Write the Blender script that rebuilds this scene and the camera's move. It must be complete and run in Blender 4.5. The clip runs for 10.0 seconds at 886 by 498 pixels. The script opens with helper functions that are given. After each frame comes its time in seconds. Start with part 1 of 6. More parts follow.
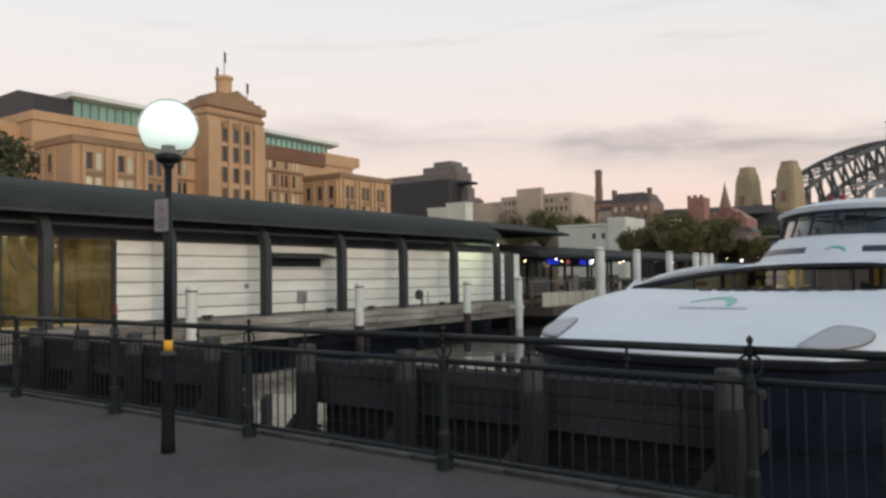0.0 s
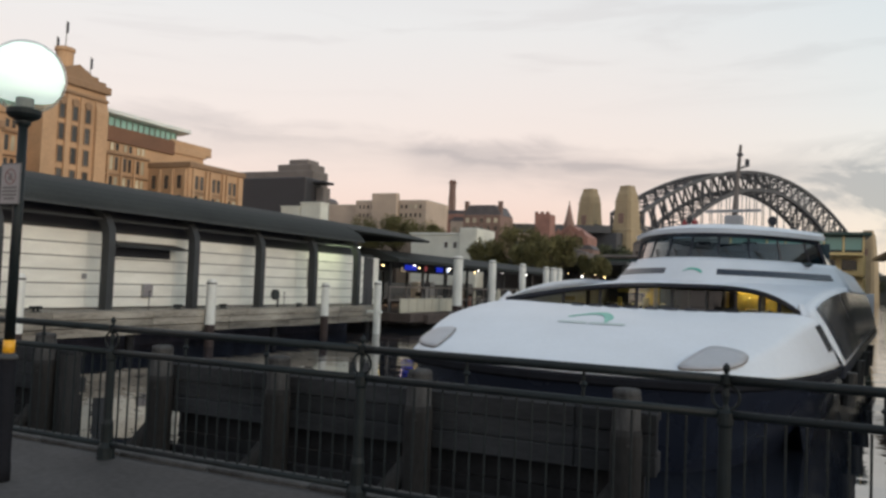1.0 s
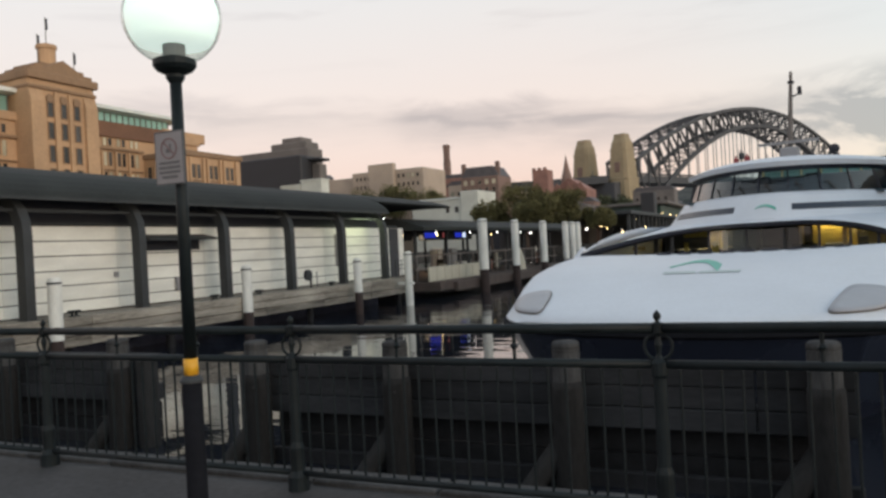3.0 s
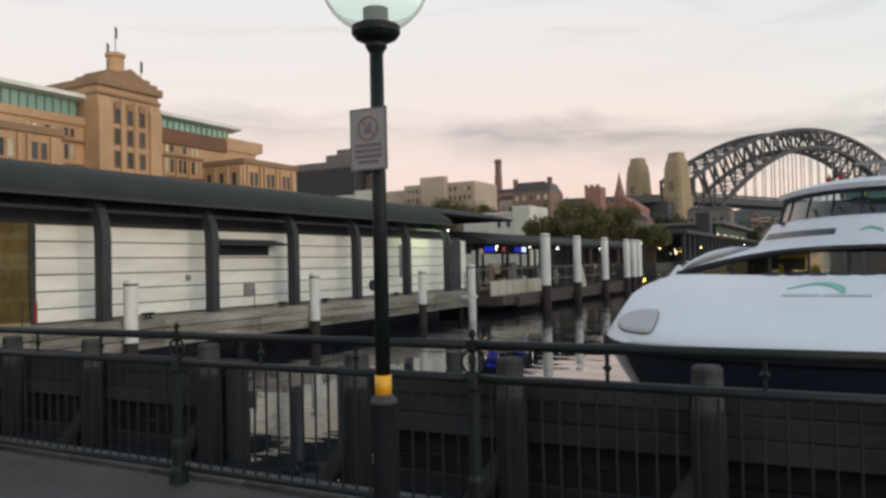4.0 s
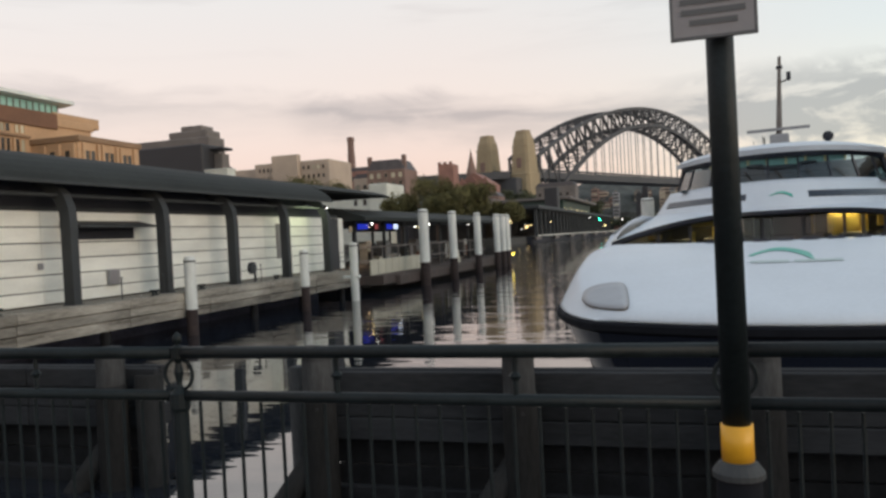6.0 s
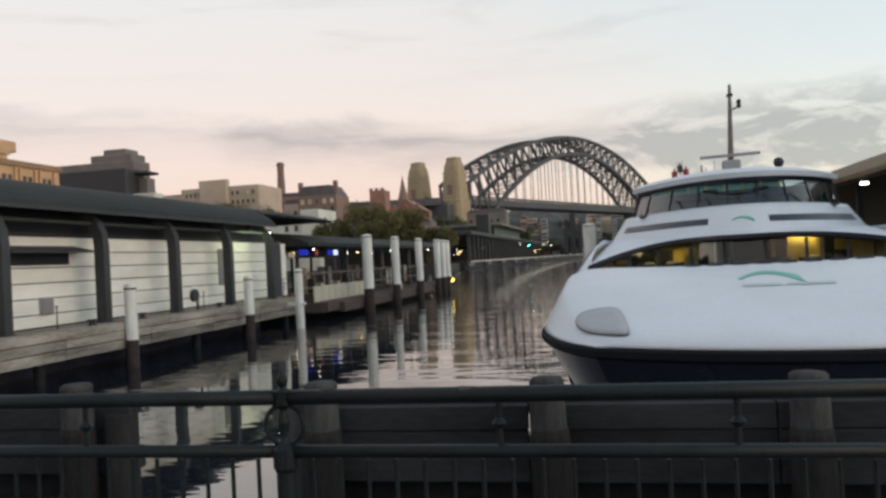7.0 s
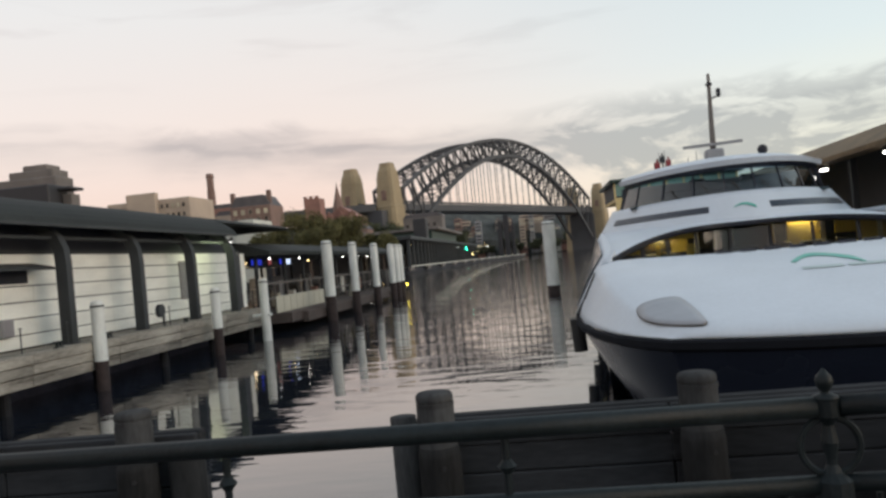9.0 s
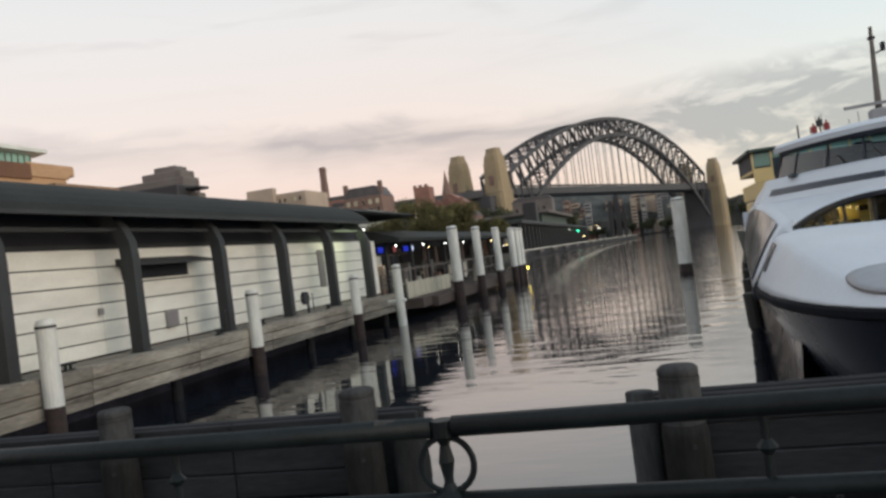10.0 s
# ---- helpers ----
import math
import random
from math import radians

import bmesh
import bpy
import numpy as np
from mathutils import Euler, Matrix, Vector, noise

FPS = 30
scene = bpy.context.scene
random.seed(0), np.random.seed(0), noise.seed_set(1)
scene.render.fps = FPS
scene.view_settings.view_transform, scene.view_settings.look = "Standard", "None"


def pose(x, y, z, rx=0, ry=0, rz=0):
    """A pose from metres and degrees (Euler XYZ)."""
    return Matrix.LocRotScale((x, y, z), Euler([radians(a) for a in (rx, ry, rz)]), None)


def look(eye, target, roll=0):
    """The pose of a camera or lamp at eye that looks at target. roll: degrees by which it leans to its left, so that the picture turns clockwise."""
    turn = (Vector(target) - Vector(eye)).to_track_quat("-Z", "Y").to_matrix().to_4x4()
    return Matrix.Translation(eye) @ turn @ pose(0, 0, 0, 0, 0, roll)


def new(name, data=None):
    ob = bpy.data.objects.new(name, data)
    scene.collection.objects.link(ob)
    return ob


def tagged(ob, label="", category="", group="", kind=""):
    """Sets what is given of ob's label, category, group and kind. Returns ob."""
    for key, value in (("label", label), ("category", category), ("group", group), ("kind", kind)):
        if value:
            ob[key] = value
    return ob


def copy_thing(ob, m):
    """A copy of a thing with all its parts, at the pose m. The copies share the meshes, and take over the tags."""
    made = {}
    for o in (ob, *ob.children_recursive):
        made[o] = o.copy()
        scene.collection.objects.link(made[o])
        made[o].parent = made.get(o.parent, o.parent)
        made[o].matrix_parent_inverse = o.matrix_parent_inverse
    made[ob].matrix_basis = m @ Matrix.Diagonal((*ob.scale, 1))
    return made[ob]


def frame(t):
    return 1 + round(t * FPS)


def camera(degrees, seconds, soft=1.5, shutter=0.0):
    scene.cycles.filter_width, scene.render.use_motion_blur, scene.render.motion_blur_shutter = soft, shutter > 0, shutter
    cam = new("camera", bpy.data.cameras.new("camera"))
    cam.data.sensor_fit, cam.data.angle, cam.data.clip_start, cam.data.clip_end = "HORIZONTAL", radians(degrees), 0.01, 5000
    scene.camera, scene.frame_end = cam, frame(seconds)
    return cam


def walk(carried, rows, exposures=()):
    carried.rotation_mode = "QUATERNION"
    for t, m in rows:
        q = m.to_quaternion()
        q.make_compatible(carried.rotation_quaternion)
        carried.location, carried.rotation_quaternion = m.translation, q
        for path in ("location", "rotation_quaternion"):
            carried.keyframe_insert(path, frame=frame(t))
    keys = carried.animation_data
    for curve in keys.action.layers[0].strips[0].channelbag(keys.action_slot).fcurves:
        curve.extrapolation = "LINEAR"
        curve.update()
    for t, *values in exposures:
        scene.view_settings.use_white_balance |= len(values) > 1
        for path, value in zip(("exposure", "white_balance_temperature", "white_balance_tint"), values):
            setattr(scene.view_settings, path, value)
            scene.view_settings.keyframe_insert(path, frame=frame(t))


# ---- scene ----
cam = camera(60.2, 10.0, soft=2.8)
PATH = [
    (0, (3.863, -5.346, 1.639), (2.695, -3.724, 1.712), -0.7),
    (0.5, (3.41, -5.168, 1.633), (2.422, -3.434, 1.757), 2.0),
    (1, (2.872, -4.912, 1.635), (2.04, -3.095, 1.724), 2.3),
    (1.5, (2.388, -4.773, 1.662), (1.537, -2.967, 1.795), -1.3),
    (2, (1.834, -4.688, 1.637), (1.058, -2.848, 1.746), -0.5),
    (2.5, (1.255, -4.515, 1.624), (0.443, -2.687, 1.619), -2.7),
    (3.8, (-0.196, -4.314, 1.668), (-1.086, -2.523, 1.682), -2.1),
    (4, (-0.461, -4.219, 1.62), (-1.4, -2.454, 1.661), -1.3),
    (4.5, (-1.061, -3.916, 1.624), (-1.89, -2.096, 1.62), -3.0),
    (5, (-1.7, -3.687, 1.602), (-2.619, -1.911, 1.586), -1.7),
    (5.5, (-2.219, -3.505, 1.609), (-3.04, -1.683, 1.53), -1.8),
    (6, (-2.704, -3.141, 1.614), (-3.291, -1.23, 1.585), -2.9),
    (6.2, (-2.906, -3.095, 1.631), (-3.407, -1.159, 1.645), -1.9),
    (7.3, (-4.082, -2.61, 1.615), (-4.481, -0.65, 1.657), -3.2),
    (7.5, (-4.237, -2.523, 1.612), (-4.648, -0.566, 1.674), -2.8),
    (8, (-4.705, -2.341, 1.589), (-5.036, -0.369, 1.63), -3.3),
    (8.5, (-5.222, -2.254, 1.628), (-5.507, -0.275, 1.685), -5.0),
    (9, (-5.765, -2.153, 1.61), (-6.002, -0.167, 1.641), -5.5),
    (9.5, (-6.336, -2.078, 1.597), (-6.728, -0.117, 1.581), -6.9),
    (10, (-6.94, -2.043, 1.589), (-7.457, -0.111, 1.614), -7.4),
]
walk(cam, [(t, look(eye, target, roll)) for t, eye, target, roll in PATH])

# ---- world, sun, exposure ----
world = bpy.data.worlds.new("dusk_sky")
scene.world = world
world.use_nodes = True
wn, wl = world.node_tree.nodes, world.node_tree.links
wn.clear()


def wnode(kind, **values):
    n = wn.new(kind)
    for key, value in values.items():
        n.inputs[key].default_value = value
    return n


def ramp_of(nodes, stops):
    r = nodes.new("ShaderNodeValToRGB")
    while len(r.color_ramp.elements) < len(stops):
        r.color_ramp.elements.new(0.5)
    for e, (p, c) in zip(r.color_ramp.elements, stops):
        e.position, e.color = p, (*c, 1)
    return r


SUN_AZ, SUN_EL = radians(105), radians(9)   # azimuth from +y towards +x
sky = wn.new("ShaderNodeTexSky")
sky.sky_type, sky.sun_disc = "NISHITA", False
sky.sun_elevation, sky.sun_rotation = SUN_EL, SUN_AZ
coord = wn.new("ShaderNodeTexCoord")
sep = wn.new("ShaderNodeSeparateXYZ")
wl.new(coord.outputs["Generated"], sep.inputs[0])
# thin high overcast: rosy by the horizon, pale grey-white above, cooler to the east
veil = ramp_of(wn, [(0.0, (0.78, 0.55, 0.47)), (0.07, (0.84, 0.605, 0.53)), (0.17, (0.865, 0.722, 0.655)), (0.32, (0.79, 0.765, 0.745)), (0.6, (0.55, 0.60, 0.65))])
wl.new(sep.outputs["Z"], veil.inputs[0])
east = ramp_of(wn, [(0.0, (0.86, 0.78, 0.60)), (0.08, (0.90, 0.86, 0.71)), (0.22, (0.71, 0.785, 0.785)), (0.6, (0.42, 0.55, 0.66))])
wl.new(sep.outputs["Z"], east.inputs[0])
side = wn.new("ShaderNodeMapRange")
side.inputs["From Min"].default_value, side.inputs["From Max"].default_value = -0.34, 0.44
side.interpolation_type = "SMOOTHSTEP"
wl.new(sep.outputs["X"], side.inputs["Value"])
tone = wn.new("ShaderNodeMixRGB")
wl.new(side.outputs[0], tone.inputs[0]), wl.new(veil.outputs[0], tone.inputs[1]), wl.new(east.outputs[0], tone.inputs[2])
# cloud banks: a long mauve streak over the old town, a broken grey mass east of the bridge, faint wisps
def wmath(op, a, b=None, c=None):
    m = wn.new("ShaderNodeMath")
    m.operation = op
    for k, v in enumerate((a, b, c)):
        if v is None:
            continue
        if isinstance(v, (int, float)):
            m.inputs[k].default_value = v
        else:
            wl.new(v, m.inputs[k])
    return m.outputs[0]


def wcurve(value, stops):
    """A grey level along a value, by stops of (place, level)."""
    r = ramp_of(wn, [(p, (g, g, g)) for p, g in stops])
    r.color_ramp.interpolation = "EASE"
    wl.new(value, r.inputs[0])
    return r.outputs[0]


def cloud_noise(tall, scale, detail, rough, warp):
    q = wn.new("ShaderNodeVectorMath")
    q.operation = "MULTIPLY"
    q.inputs[1].default_value = (1.0, 1.0, tall)
    wl.new(coord.outputs["Generated"], q.inputs[0])
    t = wnode("ShaderNodeTexNoise", Scale=scale, Detail=detail, Roughness=rough, Distortion=warp)
    wl.new(q.outputs[0], t.inputs["Vector"])
    return t.outputs["Fac"]


X_, Z_ = sep.outputs["X"], sep.outputs["Z"]
half_x = wmath("MULTIPLY_ADD", X_, 0.5, 0.5)
long_n = cloud_noise(7.0, 3.6, 7.0, 0.55, 0.4)
lump_n = cloud_noise(2.6, 8.5, 8.0, 0.60, 0.5)
# the streak dips gently eastward and its edges are ragged
tilt = wmath("ADD", wmath("MULTIPLY_ADD", X_, 0.06, Z_), wmath("MULTIPLY_ADD", lump_n, 0.05, -0.025))
streak = wmath("MULTIPLY", wcurve(tilt, [(0.088, 0), (0.128, 0.55), (0.143, 1), (0.150, 0.75), (0.172, 0)]),
               wcurve(half_x, [(0.06, 0.1), (0.17, 0.55), (0.26, 0.40), (0.285, 0.95), (0.38, 1), (0.46, 0.75), (0.55, 0.3), (0.75, 0.6)]))
streak = wmath("MULTIPLY", streak, wcurve(long_n, [(0.32, 0.40), (0.50, 1)]))
ragged = wmath("MULTIPLY_ADD", lump_n, 0.10, -0.05)
mass = wmath("MULTIPLY", wcurve(wmath("ADD", Z_, ragged), [(0.062, 0), (0.105, 0.9), (0.150, 1), (0.170, 0.7), (0.195, 0)]),
             wcurve(wmath("ADD", half_x, ragged), [(0.455, 0), (0.56, 1), (0.68, 0.9), (0.85, 0.6)]))
mass = wmath("MULTIPLY", mass, wcurve(lump_n, [(0.39, 0.12), (0.56, 1)]))
wisp = wmath("MULTIPLY", wcurve(Z_, [(0.20, 0), (0.29, 0.16), (0.34, 0.14), (0.6, 0.4)]), wcurve(long_n, [(0.52, 0), (0.66, 1)]))
heavy = wmath("MINIMUM", wmath("ADD", wmath("ADD", wmath("MULTIPLY", streak, 0.86), wmath("MULTIPLY", mass, 0.92)), wisp), 0.80)
shade = ramp_of(wn, [(0.40, (0.43, 0.37, 0.365)), (0.56, (0.37, 0.378, 0.38))])
wl.new(half_x, shade.inputs[0])
clouded = wn.new("ShaderNodeMixRGB")
wl.new(heavy, clouded.inputs[0]), wl.new(tone.outputs[0], clouded.inputs[1]), wl.new(shade.outputs[0], clouded.inputs[2])
bg_sky, bg_veil, both = wnode("ShaderNodeBackground", Strength=0.02), wnode("ShaderNodeBackground", Strength=1.03), wn.new("ShaderNodeAddShader")
wl.new(sky.outputs[0], bg_sky.inputs[0]), wl.new(clouded.outputs[0], bg_veil.inputs[0])
wl.new(bg_sky.outputs[0], both.inputs[0]), wl.new(bg_veil.outputs[0], both.inputs[1])
out = wn.new("ShaderNodeOutputWorld")
wl.new(both.outputs[0], out.inputs[0])

sun_data = bpy.data.lights.new("sun", "SUN")
sun_data.energy, sun_data.angle, sun_data.color = 1.55, radians(55), (1.0, 0.83, 0.68)
sun = new("sun", sun_data)
sun_dir = Vector((math.sin(SUN_AZ) * math.cos(SUN_EL), math.cos(SUN_AZ) * math.cos(SUN_EL), math.sin(SUN_EL)))
sun.matrix_world = look(sun_dir * 50, (0, 0, 0))


# ---- materials ----
def mat(name, col, rough=0.6, metal=0.0, var=0.25, scale=2.0, fine=30.0, bump=0.15, rand=0.0, dark=None, emit=0.0, stretch=(1, 1, 1), coat=0.0, spec=0.5):
    """A painted, wooden, stony or metal surface: broad stains, fine grain, slight relief."""
    m = bpy.data.materials.new(name)
    m.use_nodes = True
    n, l = m.node_tree.nodes, m.node_tree.links
    b = n["Principled BSDF"]
    tc, mp = n.new("ShaderNodeTexCoord"), n.new("ShaderNodeMapping")
    mp.inputs["Scale"].default_value = stretch
    l.new(tc.outputs["Object"], mp.inputs[0])
    a, f = n.new("ShaderNodeTexNoise"), n.new("ShaderNodeTexNoise")
    a.inputs["Scale"].default_value, a.inputs["Detail"].default_value = scale, 5
    f.inputs["Scale"].default_value, f.inputs["Detail"].default_value = fine, 3
    l.new(mp.outputs[0], a.inputs["Vector"]), l.new(mp.outputs[0], f.inputs["Vector"])
    low = dark or tuple(c * (1 - var) for c in col)
    high = tuple(min(1, c * (1 + var * 0.6)) for c in col)
    r = ramp_of(n, [(0.32, low), (0.68, high)])
    mix = n.new("ShaderNodeMath")
    mix.operation = "MULTIPLY_ADD"
    mix.inputs[1].default_value = 0.35
    l.new(f.outputs["Fac"], mix.inputs[0])
    sc = n.new("ShaderNodeMath")
    sc.operation = "MULTIPLY"
    sc.inputs[1].default_value = 0.65
    l.new(a.outputs["Fac"], sc.inputs[0]), l.new(sc.outputs[0], mix.inputs[2])
    l.new(mix.outputs[0], r.inputs[0])
    colour = r.outputs[0]
    if rand:
        oi, mr = n.new("ShaderNodeObjectInfo"), n.new("ShaderNodeMapRange")
        mr.inputs["To Min"].default_value, mr.inputs["To Max"].default_value = 1 - rand, 1 + rand
        l.new(oi.outputs["Random"], mr.inputs["Value"])
        vm = n.new("ShaderNodeVectorMath")
        vm.operation = "SCALE"
        l.new(colour, vm.inputs[0]), l.new(mr.outputs[0], vm.inputs["Scale"])
        colour = vm.outputs[0]
    l.new(colour, b.inputs["Base Color"])
    rr = n.new("ShaderNodeMapRange")
    rr.inputs["To Min"].default_value, rr.inputs["To Max"].default_value = max(0.03, rough - 0.12), min(1, rough + 0.12)
    l.new(a.outputs["Fac"], rr.inputs["Value"]), l.new(rr.outputs[0], b.inputs["Roughness"])
    b.inputs["Metallic"].default_value = metal
    b.inputs["Coat Weight"].default_value = coat
    b.inputs["Specular IOR Level"].default_value = spec
    if bump:
        bp = n.new("ShaderNodeBump")
        bp.inputs["Strength"].default_value, bp.inputs["Distance"].default_value = bump, 0.02
        l.new(mix.outputs[0], bp.inputs["Height"]), l.new(bp.outputs[0], b.inputs["Normal"])
    if emit:
        l.new(colour, b.inputs["Emission Color"])
        b.inputs["Emission Strength"].default_value = emit
    return m


def glow(name, col, strength):
    m = bpy.data.materials.new(name)
    m.use_nodes = True
    b = m.node_tree.nodes["Principled BSDF"]
    b.inputs["Base Color"].default_value = (*col, 1)
    b.inputs["Emission Color"].default_value, b.inputs["Emission Strength"].default_value = (*col, 1), strength
    return m


def glass(name, tint, gloss=0.08, rough=0.04):
    """Clear pane: tinted see-through with a reflecting face."""
    m = bpy.data.materials.new(name)
    m.use_nodes = True
    n, l = m.node_tree.nodes, m.node_tree.links
    n.clear()
    o, mx, tr, gl, fr, pw_ = (n.new("ShaderNode" + k) for k in ("OutputMaterial", "MixShader", "BsdfTransparent", "BsdfGlossy", "LayerWeight", "Math"))
    tr.inputs[0].default_value = (*tint, 1)
    gl.inputs["Roughness"].default_value = rough
    fr.inputs[0].default_value = 0.5
    pw_.operation = "POWER"
    pw_.inputs[1].default_value = 4.5
    ad = n.new("ShaderNodeMath")
    ad.operation, ad.use_clamp = "ADD", True
    ad.inputs[1].default_value = gloss
    l.new(fr.outputs["Facing"], pw_.inputs[0]), l.new(pw_.outputs[0], ad.inputs[0]), l.new(ad.outputs[0], mx.inputs[0])
    l.new(tr.outputs[0], mx.inputs[1]), l.new(gl.outputs[0], mx.inputs[2]), l.new(mx.outputs[0], o.inputs[0])
    return m


M = {}
M["white_paint"] = mat("white_marine_paint", (0.607, 0.645, 0.70), 0.50, var=0.09, scale=0.7, fine=14, bump=0.03, coat=0.08)
M["wall_white"] = mat("weathered_white_board", (0.83, 0.825, 0.765), 0.6, var=0.16, scale=1.1, fine=22, bump=0.12, rand=0.05, stretch=(1, 0.5, 2))
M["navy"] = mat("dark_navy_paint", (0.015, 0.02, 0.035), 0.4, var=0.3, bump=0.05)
M["black"] = mat("matt_black_underside", (0.022, 0.023, 0.032), 0.8, var=0.3)
M["iron"] = mat("dark_green_cast_iron", (0.0105, 0.0155, 0.018), 0.5, metal=0.0, spec=0.22, var=0.5, scale=6, fine=60, bump=0.25)
M["steel_dark"] = mat("dark_grey_painted_steel", (0.048, 0.051, 0.054), 0.6, metal=0.0, spec=0.25, var=0.3, scale=1.2, bump=0.08)
M["roof_dark"] = mat("dark_metal_roofing", (0.034, 0.037, 0.036), 0.75, metal=0.0, spec=0.12, var=0.35, scale=0.5, fine=9, bump=0.1)
M["timber"] = mat("weathered_grey_timber", (0.30, 0.275, 0.235), 0.85, dark=(0.085, 0.072, 0.058), var=0.55, scale=2.2, fine=16, bump=0.8, rand=0.30, stretch=(1, 0.20, 1.6))
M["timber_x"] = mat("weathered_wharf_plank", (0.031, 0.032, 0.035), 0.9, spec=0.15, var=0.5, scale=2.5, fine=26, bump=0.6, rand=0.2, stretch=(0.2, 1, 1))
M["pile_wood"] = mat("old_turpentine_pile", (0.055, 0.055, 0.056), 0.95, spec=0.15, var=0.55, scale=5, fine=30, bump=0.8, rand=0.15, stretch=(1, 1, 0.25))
M["pile_dark"] = mat("darker_pile_wood", (0.025, 0.0245, 0.0245), 0.9, spec=0.15, var=0.55, scale=5, fine=30, bump=0.8, rand=0.15, stretch=(1, 1, 0.25))
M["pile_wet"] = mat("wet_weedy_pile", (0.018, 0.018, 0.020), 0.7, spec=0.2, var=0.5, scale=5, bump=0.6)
M["pile_white"] = mat("white_painted_pile", (0.74, 0.74, 0.70), 0.55, var=0.2, scale=3, fine=20, bump=0.2, rand=0.06, stretch=(1, 1, 0.3))
M["paving"] = mat("worn_dark_paving", (0.060, 0.057, 0.058), 0.8, spec=0.3, var=0.55, scale=0.8, fine=16, bump=0.35)
M["coping"] = mat("stone_coping", (0.075, 0.074, 0.074), 0.85, spec=0.2, dark=(0.022, 0.021, 0.021), scale=3.2, fine=40, bump=0.4, rand=0.12)
M["yellow"] = mat("yellow_band_paint", (0.72, 0.36, 0.02), 0.4, var=0.12, scale=9, bump=0.05)
M["sign"] = mat("faded_sign_plate", (0.25, 0.235, 0.245), 0.5, var=0.1, scale=8, bump=0.02)
M["sign_ink"] = mat("grey_sign_ink", (0.10, 0.10, 0.105), 0.5, var=0.1, bump=0)
M["sign_red"] = mat("faded_red_ink", (0.19, 0.12, 0.125), 0.5, var=0.1, bump=0)
M["green"] = mat("green_swoosh_paint", (0.07, 0.40, 0.31), 0.4, var=0.08, bump=0)
M["greytext"] = mat("grey_green_lettering", (0.44, 0.52, 0.52), 0.5, var=0.05, bump=0)
M["hatch"] = mat("grey_bow_port", (0.33, 0.34, 0.37), 0.4, var=0.12, scale=4, fine=45, bump=0.1)
M["gasket"] = mat("black_rubber_gasket", (0.02, 0.02, 0.02), 0.6, var=0.2, bump=0)
M["cabin_yellow"] = mat("yellow_cabin_panel", (0.75, 0.60, 0.16), 0.5, var=0.1, bump=0.02)
M["cabin_dark"] = mat("dark_cabin_lining", (0.05, 0.05, 0.055), 0.7, var=0.3, bump=0.05)
M["cabin_pale"] = mat("pale_cabin_lining", (0.38, 0.29, 0.11), 0.6, var=0.2, bump=0.05)
M["red"] = mat("red_signal_paint", (0.26, 0.03, 0.035), 0.5, var=0.1, bump=0)
M["brick"] = mat("orange_sandstone", (0.48, 0.303, 0.176), 0.85, var=0.22, scale=0.16, fine=2.0, bump=0.2)
M["brick_dk"] = mat("brown_sandstone_cornice", (0.27, 0.168, 0.10), 0.85, var=0.25, scale=0.2, fine=2, bump=0.2)
M["band_brown"] = mat("brown_attic_cladding", (0.17, 0.085, 0.05), 0.8, var=0.25, scale=0.2, fine=2, bump=0.1)
M["pane"] = mat("dim_window_glass", (0.055, 0.05, 0.047), 0.12, var=0.5, scale=0.3, bump=0, rand=0.5)
# lit windows: the room light is put into a pale pane colour
M["pane_lit"] = mat("pane_painted_lit", (0.55, 0.50, 0.36), 0.4, var=0.3, scale=0.5, bump=0, rand=0.35)
M["teal_glass"] = mat("teal_glazing", (0.23, 0.40, 0.345), 0.25, var=0.25, scale=0.2, bump=0, rand=0.2)
M["roof_pale"] = mat("pale_roof_edge", (0.68, 0.70, 0.66), 0.5, var=0.15, scale=0.3, bump=0)
M["charcoal"] = mat("charcoal_cladding", (0.028, 0.027, 0.031), 0.6, var=0.25, scale=0.2, fine=3, bump=0.1)
M["grey_conc"] = mat("grey_concrete", (0.16, 0.14, 0.13), 0.85, var=0.3, scale=0.2, fine=3, bump=0.1)
M["pale_stone"] = mat("pale_apricot_render", (0.46, 0.365, 0.29), 0.85, var=0.2, scale=0.12, fine=2, bump=0.1)
M["white_render"] = mat("white_render", (0.58, 0.58, 0.52), 0.8, var=0.15, scale=0.2, fine=2, bump=0.1)
M["grey_render"] = mat("grey_render", (0.28, 0.28, 0.29), 0.8, var=0.2, scale=0.2, fine=2, bump=0.1)
M["red_brick"] = mat("dull_red_brick", (0.29, 0.15, 0.12), 0.85, var=0.3, scale=0.2, fine=2, bump=0.1)
# brick, slate and bridge steel are lightened: distance haze put into their colour
M["dark_brick"] = mat("hazed_brown_brick", (0.22, 0.14, 0.115), 0.85, var=0.3, scale=0.2, fine=2, bump=0.1)
M["slate"] = mat("hazed_slate_roof", (0.10, 0.090, 0.095), 0.7, var=0.3, scale=0.3, bump=0.1)
M["pylon"] = mat("granite_pylon", (0.34, 0.265, 0.165), 0.85, var=0.22, scale=0.05, fine=0.8, bump=0.3)
M["bridge"] = mat("hazed_bridge_steel", (0.066, 0.066, 0.072), 0.7, metal=0.0, var=0.3, scale=0.05, fine=1, bump=0.1)
M["hanger"] = mat("bridge_hanger_steel", (0.11, 0.11, 0.12), 0.6, var=0.2, scale=0.1, bump=0)
M["leaf_dark"] = mat("deep_green_foliage", (0.065, 0.072, 0.034), 0.7, var=0.6, scale=0.35, fine=4, bump=0.1)
M["hull_navy"] = mat("glossy_navy_hull", (0.018, 0.023, 0.04), 0.26, spec=0.42, var=0.3, scale=0.6, bump=0.02)
